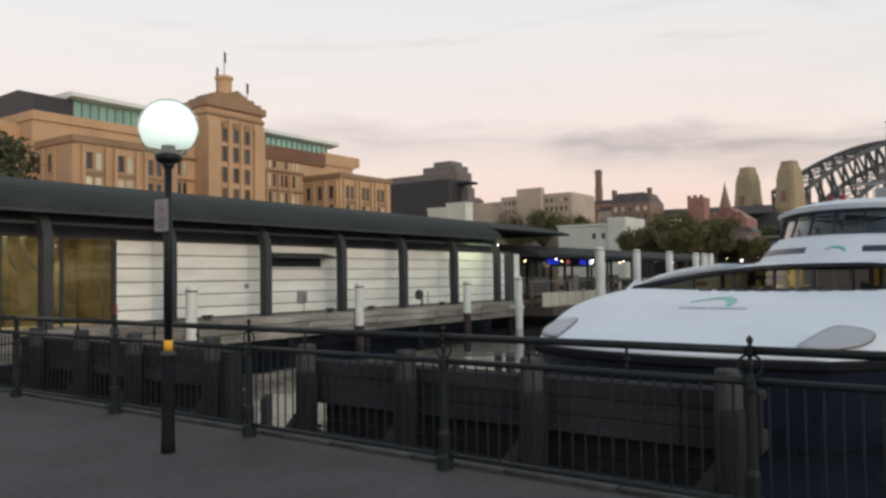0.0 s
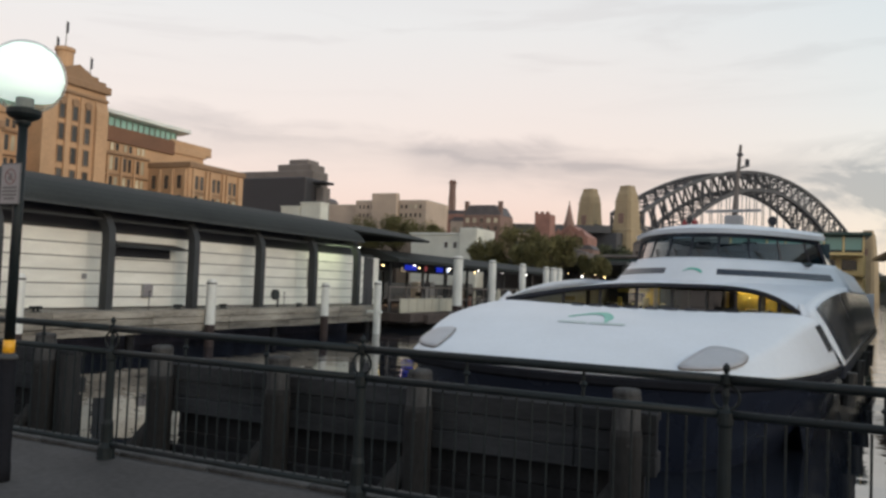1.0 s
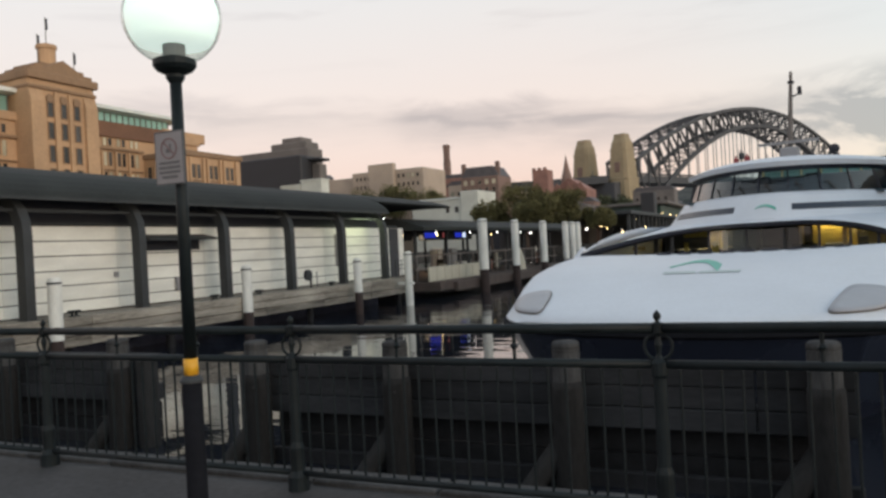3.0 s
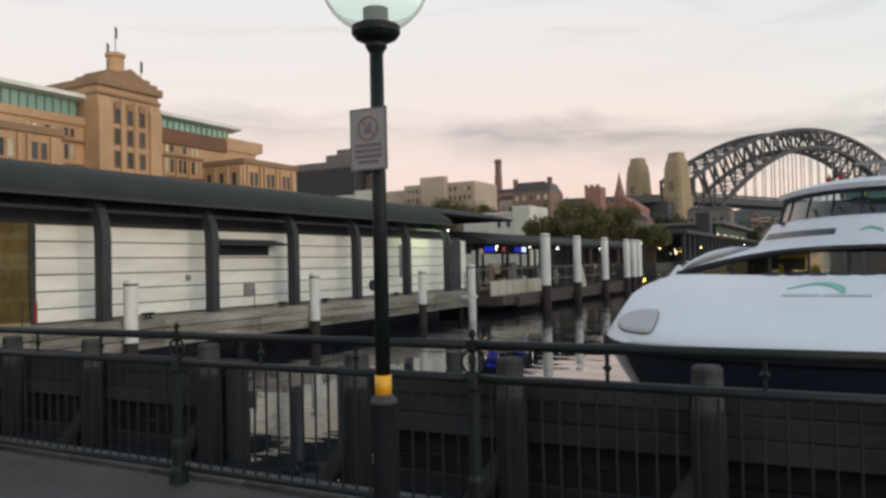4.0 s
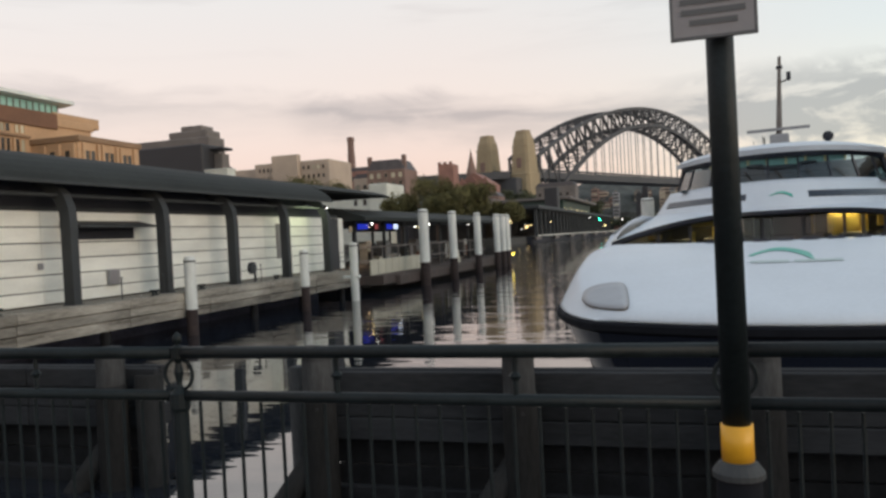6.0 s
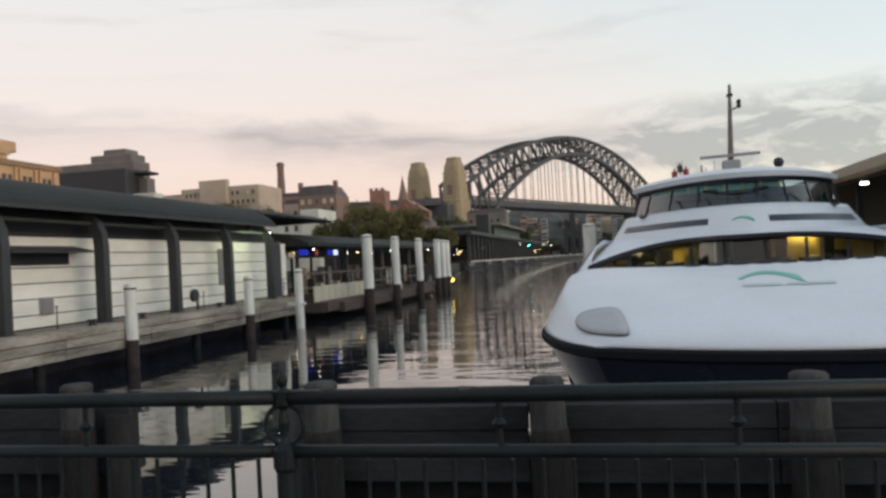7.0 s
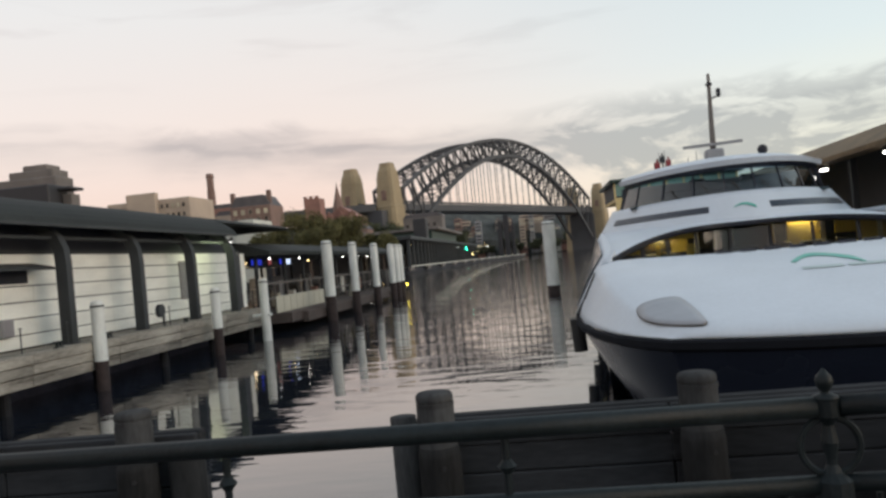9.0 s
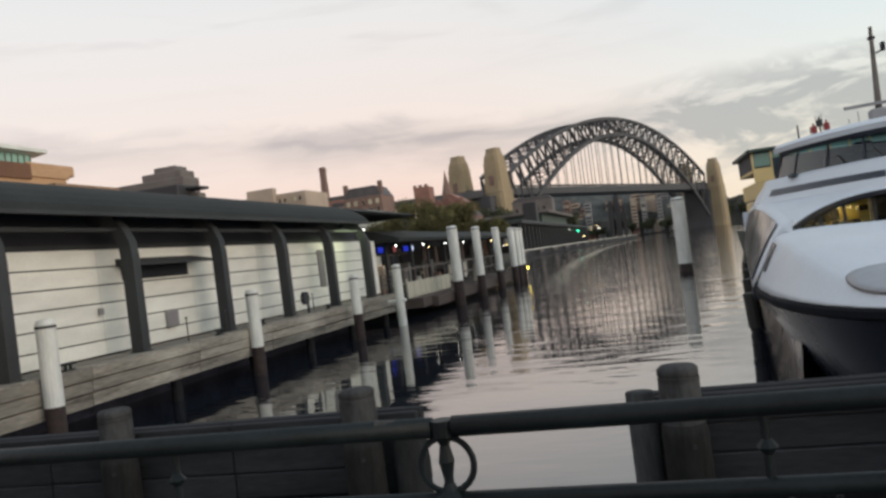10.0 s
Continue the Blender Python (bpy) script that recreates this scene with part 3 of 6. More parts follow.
# ---- the covered ferry wharf ----
WX, WALL = -20.15, -21.9      # deck edge, wall face
POSTS = [34.5 - 4.57 * k for k in range(8)]
wharf = thing("ferry_wharf", "long timber ferry wharf deck on piles", "wharf", kind="structure")
part("deck_slab", B((-34, -2, -0.45), (WX - 0.22, 36.4, 0.04)), "timber", wharf)
first = None
for k in range(150):
    y = 4.4 + k * 0.2133
    if first is None:
        first = part("deck_board", B((WALL, -0.099, 0.045), (WX + 0.02, 0.099, 0.10), 0.006), "timber", wharf)
        o = first
    else:
        o = new("deck_board", first.data)
        o.parent = wharf
    o.location = (0, y, random.uniform(-0.004, 0.004))
for r, (z0, z1, dx) in enumerate(((-0.20, 0.07, 0.03), (-0.50, -0.22, 0.0), (-0.84, -0.53, -0.03))):
    first = None
    for k in range(7):
        y = 36.3 - 4.57 * (k + 1)
        if first is None:
            first = part("fascia_plank", B((WX - 0.2 + dx, 0.01, z0), (WX + dx, 4.56, z1), 0.012), "timber", wharf)
            o = first
        else:
            o = new("fascia_plank", first.data)
            o.parent = wharf
        o.location = (random.uniform(-0.01, 0.01), y, random.uniform(-0.008, 0.008))
part("end_fascia", B((-34, 36.4, -0.84), (WX, 36.6, 0.07), 0.012), "timber", wharf)
for k in range(8):
    for x in (-20.6, -24.0, -28.0):
        bm = bmesh.new()
        rod(bm, (x, 35.6 - 4.57 * k, -3.4), (x, 35.6 - 4.57 * k, -0.5), 0.17, seg=10)
        part("under_pile", bm, "pile_wet", wharf)
# added backing sheet: its colour gives the shaded void its navy tone
part("back_bracing", B((-22.6, -1.9, -3), (-22.4, 36.3, -0.46)), "void_navy", wharf, "added navy backing for the dim void under the deck")

house = thing("wharf_building", "long white boarded wharf waiting building", "building", kind="structure")
part("core", B((-33, 10.25, 0.10), (WALL - 0.09, 38.6, 3.08)), "cabin_dark", house)
edges_y = [10.2] + [y for y in sorted(POSTS) if y > 11] + [37.2]
bands = [0.13, 0.55, 1.07, 1.58, 2.09, 2.60, 3.12]
for a, b in zip(edges_y, edges_y[1:]):
    for z0, z1 in zip(bands, bands[1:]):
        part("wall_board", B((WALL - 0.06, a + 0.006, z0 + 0.018), (WALL + random.uniform(0, 0.008), b - 0.006, z1 - 0.018), 0.008), "wall_white", house)
part("head_beam", B((WALL - 0.2, 4, 3.12), (WALL - 0.02, 38.4, 3.24)), "steel_dark", house)
part("corner_post", B((WALL - 0.1, 37.2, 0.1), (WALL + 0.03, 37.36, 3.2)), "steel_dark", house)
vent = part("end_louvre", B((WALL - 0.05, 31.0, 1.0), (WALL + 0.02, 31.75, 2.75), 0.01), "grey_conc", house, "grey louvred vent")
for k in range(14):
    part("slat", B((WALL + 0.02, 31.04, 1.06 + 0.12 * k), (WALL + 0.06, 31.71, 1.13 + 0.12 * k), 0.006), "grey_render", vent)
part("end_room", B((-27.5, 37.4, 0.1), (WALL - 0.15, 39.4, 3.1)), "wall_white", house)

aw = thing("wall_awning", "dark metal awning over a service hatch", "awning", at=(WALL, 17.0, 2.45))
bm = bmesh.new()
prism(bm, [(0.0, 0.33), (0.02, 0.36), (0.85, 0.16), (0.85, 0.10), (0.0, 0.12)], 0.0, 3.8, axis=1)
part("canopy", bm, "steel_dark", aw)
part("hatch", B((0.0, 0.2, -0.28), (0.05, 3.5, 0.14), 0.01), "black", aw)
bx = thing("meter_box", "small grey service box on the white wall", "service box", at=(WALL + 0.02, 19.0, 0.55))
part("case", B((0, 0, 0), (0.16, 0.5, 0.55), 0.02), "grey_render", bx)
part("door", B((0.16, 0.03, 0.03), (0.175, 0.47, 0.52), 0.005), "sign", bx)
bx2 = thing("wall_socket", "small grey box high on the white wall", "service box", at=(WALL + 0.02, 16.0, 1.25))
part("case", B((0, 0, 0), (0.08, 0.18, 0.2), 0.015), "grey_render", bx2)
for y in (8.9, 18.2, 20.4, 27.2):
    st = thing("tap_stand", "thin grey standpipe on the wharf deck", "standpipe", "standpipes on the deck", at=(WX - 0.45, y, 0.1))
    part("pipe", rod(bmesh.new(), (0, 0, 0), (0, 0, 0.75), 0.018, seg=8), "steel_dark", st)
    part("tap", rod(bmesh.new(), (0, -0.06, 0.72), (0, 0.06, 0.72), 0.02, seg=8), "steel_dark", st)
reel = thing("hose_reel", "dark round hose reel on a post", "hose reel", at=(-20.55, 26.5, 0.1))
part("post", rod(bmesh.new(), (0, 0.1, 0), (0, 0.1, 0.7), 0.05, seg=8), "steel_dark", reel)
bm = bmesh.new()
rod(bm, (-0.08, -0.12, 0.62), (0.08, -0.12, 0.62), 0.26, seg=18)
part("drum", bm, "steel_dark", reel)

# gilded shopfront bay beside the white wall
shop = thing("shopfront", "gold-toned glazed shopfront bay of the wharf", "shopfront", kind="structure")
part("lining", B((-24.5, 1.5, 0.1), (-24.3, 10.1, 3.4)), "gold_lit", shop)
part("side_wall", B((-24.3, 10.0, 0.1), (WALL - 0.1, 10.1, 3.4)), "gold_lit", shop)
part("soffit", B((-24.5, 1.5, 3.3), (-22.0, 10.1, 3.4)), "cabin_dark", shop)
for y, d in ((3.2, 0.5), (3.6, -0.4), (6.9, 0.45), (7.5, 0.5), (8.1, 0.4)):
    bm = bmesh.new()
    for k in range(6):
        rod(bm, (-23.2, y + d * (k / 6) ** 2, 3.25 - 0.2 * k), (-23.2, y + d * ((k + 1) / 6) ** 2, 3.05 - 0.2 * k), 0.07, 0.065, seg=8)
    part("drape", bm, "barrier", shop, "pale hanging drape")
part("floor_slab", B((-24.5, 1.5, 0.1), (WALL, 10.1, 0.16)), "gold_lit", shop)
for k, y in enumerate((2.0, 4.2, 6.2, 8.2, 10.08)):
    part("mullion", B((WALL - 0.08, y - 0.05, 0.1), (WALL + 0.02, y + 0.05, 3.15), 0.008), "steel_dark", shop)
    if k:
        g = part("pane", B((WALL - 0.04, (2.0, 4.2, 6.2, 8.2, 10.08)[k - 1] + 0.06, 0.2), (WALL - 0.03, y - 0.06, 3.1)), "glass_dark", shop)
        g.visible_shadow = False
sl = bpy.data.lights.new("shop_glow", "AREA")
sl.energy, sl.color, sl.shape, sl.size, sl.size_y = 70, (1.0, 0.86, 0.62), "RECTANGLE", 0.5, 7.0
new("shop_glow", sl).location = (-23.3, 5.8, 3.22)
part("red_edge", B((WALL + 0.01, 10.1, 0.12), (WALL + 0.05, 10.2, 0.8)), "red", shop)
for y in (2.6, 4.4, 5.8, 7.2, 8.4, 9.4):
    part("shop_lamp", B((-23.6, y - 0.12, 3.24), (-23.4, y + 0.12, 3.29)), "bulb_warm", shop)
for y, z in ((3.4, 0.2), (5.2, 0.2), (6.9, 0.2), (9.0, 0.2)):
    bm = bmesh.new()
    lathe(bm, [(0.3, 0), (0.34, 0.4), (0.2, 0.9), (0.38, 1.5), (0.12, 2.1), (0.0, 2.2)], at=(-23.8, y, z), seg=14)
    part("display", bm, "gold_lit", shop, smooth=True)

# bent portal frames and the curved eave roof
PORTAL = [(-20.78, 0.1), (-20.78, 2.75), (-20.82, 3.12), (-20.98, 3.48), (-21.25, 3.78), (-21.65, 4.0), (-22.3, 4.12), (-24.0, 4.22)]


def portal(y, name="portal_frame"):
    fr = thing(name, "dark steel portal post bending into the wharf roof", "post", "wharf portal posts", at=(0, y, 0))
    bm = bmesh.new()
    rows = []
    for k, (x, z) in enumerate(PORTAL):
        a = Vector(PORTAL[max(0, k - 1)])
        b = Vector(PORTAL[min(len(PORTAL) - 1, k + 1)])
        t = (b - a).normalized()
        nx, nz = t.y, -t.x
        rows.append([(x + 0.19 * nx, -0.16, z + 0.19 * nz), (x + 0.19 * nx, 0.16, z + 0.19 * nz), (x - 0.19 * nx, 0.16, z - 0.19 * nz), (x - 0.19 * nx, -0.16, z - 0.19 * nz), (x + 0.19 * nx, -0.16, z + 0.19 * nz)])
    sheet(bm, rows)
    bmesh.ops.remove_doubles(bm, verts=bm.verts, dist=0.001)
    bmesh.ops.holes_fill(bm, edges=bm.edges)
    part("bent_post", bm, "steel_dark", fr)
    part("base_plate", B((-21.0, -0.2, 0.1), (-20.55, 0.2, 0.13)), "steel_dark", fr)
    return fr


for y in POSTS:
    portal(y)
roof = thing("wharf_roof", "dark curved metal wharf roof with rolled eave", "roof", kind="structure")
EAVE = [(-20.52, 3.86), (-20.48, 3.93), (-20.62, 4.14), (-20.85, 4.34), (-21.2, 4.56), (-21.7, 4.78), (-22.6, 5.02), (-25.0, 5.46), (-28.0, 5.64), (-33.0, 5.70), (-33.0, 5.0), (-25.0, 4.30), (-22.0, 4.20), (-21.35, 4.08), (-20.95, 3.92)]
part("rolled_eave", prism(bmesh.new(), EAVE, -2.0, 34.75, axis=1), "roof_dark", roof)
part("upper_roof", prism(bmesh.new(), [(-21.25, 4.62), (-21.6, 4.76), (-22.6, 5.02), (-25, 5.46), (-28, 5.64), (-33, 5.70), (-33, 4.6), (-25, 4.55), (-22.6, 4.56), (-21.4, 4.52)], 34.75, 45.5, axis=1), "roof_dark", roof)
part("gutter", prism(bmesh.new(), [(-20.42, 3.84), (-20.42, 3.93), (-20.55, 3.93), (-20.55, 3.84)], -2.0, 34.7, axis=1), "steel_dark", roof)
# closing board in black: the shadow between wall head and soffit as colour
part("fascia", prism(bmesh.new(), [(-21.95, 3.24), (-21.95, 4.2), (-22.2, 4.2), (-22.2, 3.24)], 4.0, 36.4, axis=1), "black", roof)
part("purlin", B((-21.12, 0, 3.50), (-21.0, 34.5, 3.60), 0.01), "steel_dark", roof)
wl_ = thing("wharf_light", "small bright floodlight under the wharf eave", "light", at=(-20.9, 34.7, 3.55))
part("housing", B((-0.12, -0.1, 0.05), (0.12, 0.1, 0.15), 0.01), "steel_dark", wl_)
part("lens", B((-0.09, -0.07, -0.02), (0.09, 0.07, 0.05), 0.01), "bulb", wl_)
for y in (31.6, 33.4):
    wt = thing("strip_light", "white fluorescent strip under the wharf roof", "light", "strip lights under the wharf roof", at=(-22.5, y, 3.42))
    part("tray", B((-0.1, -0.6, 0.04), (0.1, 0.6, 0.1)), "steel_dark", wt)
    part("tube", B((-0.06, -0.55, 0.0), (0.06, 0.55, 0.04)), "bulb", wt)
pl = bpy.data.lights.new("wharf_flood", "AREA")
pl.energy, pl.color, pl.shape, pl.size, pl.size_y = 17, (0.84, 1.0, 0.58), "RECTANGLE", 0.25, 2.6
new("wharf_flood", pl).matrix_world = Matrix.Translation((-20.75, 32.9, 3.5)) @ Matrix.Rotation(radians(48), 4, "Y")
er = thing("end_railing", "thin dark railing at the wharf end", "railing", at=(0, 0, 0))
for z in (0.6, 0.85, 1.1):
    part("rail", rod(bmesh.new(), (-20.3, 34.9, z), (-20.3, 36.4, z), 0.02, seg=8), "steel_dark", er)
for y in (34.9, 35.65, 36.4):
    part("upright", rod(bmesh.new(), (-20.3, y, 0.1), (-20.3, y, 1.12), 0.025, seg=8), "steel_dark", er)


def white_pile(x, y, top, r, dark_to, label, group):
    """A round pile, white above and dark and wet below."""
    p = thing("mooring_pile", label, "pile", group, at=(x, y, 0))
    part("shaft", rod(bmesh.new(), (0, 0, -4), (0, 0, dark_to), r * 0.98, seg=14), "pile_foot", p, "dark wet foot", True)
    bm = bmesh.new()
    lathe(bm, [(r, dark_to), (r * 0.99, top - 0.12), (r * 0.8, top - 0.03), (0.0, top)], seg=16)
    part("sleeve", bm, "pile_white", p, "white painted upper sleeve", False)
    part("cap_ring", rod(bmesh.new(), (0, 0, top - 0.22), (0, 0, top - 0.16), r * 1.05, seg=16), "steel_dark", p)
    return p


for y in (2.8, 11.95, 21.05, 29.4):
    white_pile(-19.93 + 0.012 * y * (y > 25), y, 1.41, 0.21, -0.55 if y < 25 else -0.35, "white-topped timber fender pile at the wharf edge", "wharf fender piles")
white_pile(-19.28, 34.5, 1.62, 0.22, -4, "tall slim white mooring pile at the wharf end", "wharf end pile")
tagged(part("pile_bracket", B((-19.9, 34.35, -0.28), (-18.95, 34.6, -0.15), 0.02), "pile_white", None), "pale steel bracket joining pile and wharf", "bracket")
for y in (45.4, 52.3, 59.8, 67.0, 69.5, 71.6):
    white_pile(-18.9, y, 3.62, 0.34 if y < 46 else 0.30, 0.05, "tall white mooring pile with a dark wet foot", "outer wharf piles")
white_pile(-4.65, 53.7, 3.75, 0.46, -0.9, "stout pale concrete dolphin pile in mid channel", "channel pile")

# mooring cleats along the wharf edge
for y in (13.0, 19.6, 22.4, 28.2):
    ct = thing("mooring_cleat", "small dark iron mooring cleat on the wharf deck", "cleat", "wharf cleats", at=(WX - 0.25, y, 0.1))
    part("base", B((-0.08, -0.16, 0), (0.08, 0.16, 0.04), 0.01), "iron", ct)
    for dy in (-0.08, 0.08):
        part("horn_post", rod(bmesh.new(), (0, dy, 0.03), (0, dy, 0.15), 0.035, seg=8), "iron", ct)
    part("horn", rod(bmesh.new(), (0, -0.24, 0.17), (0, 0.24, 0.17), 0.035, seg=8), "iron", ct)
yl = thing("berth_lamp", "small yellow berth lamp low on the last outer pile", "light", at=(-18.5, 72.0, -0.35))
part("bracket", B((-0.2, -0.03, 0.1), (0.02, 0.03, 0.16)), "steel_dark", yl)
part("lens", rod(bmesh.new(), (0, 0, -0.10), (0, 0, 0.10), 0.05, seg=10), "bulb_yellow", yl)

# ---- the second, lower wharf beyond ----
w2 = thing("outer_wharf", "low dark ferry pontoon with canopy beyond the wharf", "wharf", kind="structure")
part("deck", B((-46, 39.5, -1.0), (-19.6, 74, -0.45)), "deck_brown", w2)
part("fender_beam", B((-19.6, 41.5, -1.15), (-19.25, 73.5, -0.55), 0.03), "deck_brown", w2)
for k in range(8):
    part("hoarding", B((-20.6, 39.8 + 1.22 * k, -0.45), (-20.5, 40.96 + 1.22 * k, 0.5), 0.015), "barrier", w2)
for y in (41, 46, 50, 54.5, 59, 63.5, 68, 72):
    for x in (-22, -30):
        part("column", rod(bmesh.new(), (x, y, -0.45), (x, y, 3.0), 0.12, seg=10), "steel_dark", w2)
part("canopy", prism(bmesh.new(), [(-20.6, 2.90), (-20.6, 3.12), (-22.6, 3.75), (-28, 4.2), (-46, 4.3), (-46, 3.3), (-28, 3.1)], 39.5, 80, axis=1), "roof_dark", w2)
part("rear_wall", B((-46, 40, -0.5), (-45.6, 78, 3.3)), "cabin_dark", w2)
for k, (y, m_, w) in enumerate(((50.7, "screen_blue", 2.2), (54.2, "screen_red", 0.8), (56.8, "screen_blue", 1.5), (58.5, "screen_white", 1.1))):
    s_ = thing("display_screen", "lit departure display screen under the canopy", "screen", "departure screens", at=(-26, y, 2.55))
    part("housing", B((-0.12, 0, 0), (0.0, w, 0.5), 0.01), "black", s_)
    part("screen", B((0.0, 0.05, 0.05), (0.02, w - 0.05, 0.45)), m_, s_)
    part("bracket", rod(bmesh.new(), (-0.06, w / 2, 0.5), (-0.06, w / 2, 0.75), 0.03, seg=8), "steel_dark", s_)
for k in range(16):
    y = 41 + 2.2 * k
    l2 = thing("canopy_lamp", "small warm downlight under the canopy", "light", "canopy downlights", at=(-23.5 - (k % 3) * 4, y, 2.85))
    part("lens", rod(bmesh.new(), (0, 0, 0), (0, 0, 0.08), 0.065, seg=8), "bulb_warm" if k % 3 else "bulb", l2)
    part("can", rod(bmesh.new(), (0, 0, 0.08), (0, 0, 0.3), 0.12, seg=8), "steel_dark", l2)
for k in range(9):
    y = 42 + 3.4 * k
    g = thing("ticket_kiosk" if k % 2 else "barrier_post", "pale kiosk on the dim pontoon" if k % 2 else "dim grey gate post on the pontoon", "kiosk" if k % 2 else "post", at=(-24.5 - (k % 3) * 2.2, y, -0.45))
    part("body", B((-0.4, -0.5, 0), (0.4, 0.5, 2.1 if k % 2 else 1.2), 0.03), "grey_render" if k % 2 else "steel_dark", g)
    part("counter", B((0.4, -0.4, 0.9), (0.55, 0.4, 0.97), 0.01), "barrier", g)
# added area lamps brighten the pontoon; added baffles keep them out of reflections
for y in (47, 60):
    cl = bpy.data.lights.new("canopy_glow", "AREA")
    cl.energy, cl.color, cl.shape, cl.size, cl.size_y = 150, (1.0, 0.78, 0.55), "RECTANGLE", 0.5, 10.0
    new("canopy_glow", cl).location = (-28.2, y, 2.88)
    tr = thing("light_trough", "added dark baffle box round the canopy glow lamp", "light", "canopy light troughs", at=(-28.2, y, 2.45))
    for x in (-0.36, 0.30):
        part("baffle", B((x, -5.2, 0), (x + 0.06, 5.2, 0.5)), "steel_dark", tr)
    part("tray", B((-0.36, -5.2, 0.5), (0.36, 5.2, 0.54)), "steel_dark", tr)
    for k in range(3):
        part("tube", B((-0.05, -4.6 + 3.2 * k, 0.465), (0.05, -1.9 + 3.2 * k, 0.495)), "bulb_warm", tr)
for z in (0.35, 1.25):
    part("guard_rail", beam(bmesh.new(), (-21.6, 40, z), (-21.6, 73, z), 0.07, 0.10), "grey_conc", w2)
for k in range(14):
    part("rail_post", B((-21.66, 40.2 + 2.45 * k, -0.45), (-21.56, 40.3 + 2.45 * k, 1.25)), "grey_conc", w2)
rg_ = random.Random(5)
for k in range(12):
    y = 49.5 + 1.95 * k
    bn = thing("notice_board" if k % 3 else "litter_bin", "pale notice board standing on the pontoon" if k % 3 else "dim brown litter bin on the pontoon", "board" if k % 3 else "bin", at=(-22.4 - rg_.uniform(0, 2.5), y, -0.45))
    h_ = rg_.uniform(1.2, 1.9) if k % 3 else 0.95
    part("body", B((-0.06, -0.35, 0.25), (0.06, 0.35, h_), 0.02) if k % 3 else B((-0.28, -0.28, 0), (0.28, 0.28, h_), 0.05), ("barrier", "grey_render", "red_brick", "pile_white")[k % 4], bn)
    part("foot", B((-0.2, -0.3, 0), (0.2, 0.3, 0.06) if k % 3 else (0.3, 0.3, 0.05), 0.01), "steel_dark", bn)
dp = thing("downpipe", "thin dark downpipe beside a wharf portal post", "pipe", at=(-21.05, 21.12, 0.1))
part("pipe", rod(bmesh.new(), (0, 0, 0), (0, 0, 3.5), 0.045, seg=8), "steel_dark", dp)
for z in (0.5, 2.4):
    part("clip", B((-0.12, -0.07, z), (0.06, 0.07, z + 0.05)), "steel_dark", dp)
lb = thing("rolled_sail", "pale folded tarpaulin on the pontoon", "tarpaulin", at=(-20.3, 57.5, -0.45))
bm = bmesh.new()
lathe(bm, [(0.0, 0), (0.45, 0.0), (0.4, 0.5), (0.22, 1.3), (0.05, 1.75), (0.0, 1.8)], seg=9)
part("cloth", bm, "barrier", lb)

# ---- the catamaran ----
SO, SA = Vector((-2.11, 0.0, 0.0)), math.atan2(0.11, 0.994)


def sp(u, v, z):
    """A point of the ship: u across, v aft from the quay, z up, in the ship's own axes."""
    return (u, v, z)


ship = thing("catamaran", "white twin-hulled passenger catamaran moored bow to the quay", "ferry", at=SO)
ship.rotation_euler = (0, 0, -SA)
HALF = [(8.0, 2.9), (8.25, 3.25), (8.7, 3.6), (9.3, 3.86), (10, 4.08), (11, 4.28), (13, 4.46), (14.3, 4.5)]
CROWN = [(8.0, 0.21), (8.06, 0.31), (8.3, 0.40), (8.95, 0.55), (9.8, 0.76), (10.8, 0.96), (12, 1.10), (13.2, 1.18), (14.1, 1.22), (14.3, 1.20)]


def hood_at(v0, s):
    w, a = lerp(HALF, v0), abs(s)
    q = max(0.0, (a - 0.84) / 0.16)      # past the knuckle, down the steep side
    u = w * (0.875 * min(1.0, a / 0.84) + 0.105 * q) * (1 if s > 0 else -1)
    pull = 0.085 * u * u * max(0.0, (14.3 - v0) / 6.3)
    zc = lerp(CROWN, v0) + 0.12 * max(0, (v0 - 9) / 5) * abs(s) ** 2
    z = 0.21 + (zc - 0.21) * (1 - 0.13 * min(1.0, max(0.0, (a - 0.70) / 0.14)) ** 2) * (1 - q ** 1.1)
    return u, v0 + pull, z


VS = [8.0, 8.03, 8.1, 8.25, 8.5, 8.8, 9.2, 9.6, 10, 10.5, 11, 11.6, 12.2, 12.8, 13.4, 13.9, 14.2, 14.3]
SS = [-1 + 0.02 * k for k in range(12)] + [-0.75 + 0.1 * k for k in range(16)] + [0.78 + 0.02 * k for k in range(12)]
bm = sheet(bmesh.new(), [[sp(*hood_at(v, s)) for s in SS] for v in VS])
hood = thick(part("bow_hood", bm, "white_paint", ship, smooth=True), 0.05)
# rub rail round the bow
rim = [hood_at(v, -1) for v in VS[::-1]] + [hood_at(8.0, s) for s in SS[1:-1]] + [hood_at(v, 1) for v in VS]
bm = bmesh.new()
sheet(bm, [[(u * 1.004, v - 0.02, 0.20) for u, v, z in rim], [(u * 1.012, v - 0.06, 0.16) for u, v, z in rim], [(u * 1.012, v - 0.06, 0.06) for u, v, z in rim], [(u, v, 0.02) for u, v, z in rim]])
thick(part("rub_rail", bm, "rub", ship, "dark rubber fendering strip"), 0.06)
bm = bmesh.new()
sheet(bm, [[(u * (1 - 0.005 - 0.22 * f ** 1.2), v + 0.02 + 0.9 * f, 0.05 - 1.75 * f) for u, v, z in rim] for f in (0, 0.08, 0.2, 0.35, 0.5, 0.75, 1.0)])
part("bow_plating", bm, "hull_navy", ship, "glossy navy bow plating", True)
part("bridge_deck", B((-3.4, 10.8, -0.5), (3.4, 40, 0.05)), "black", ship)
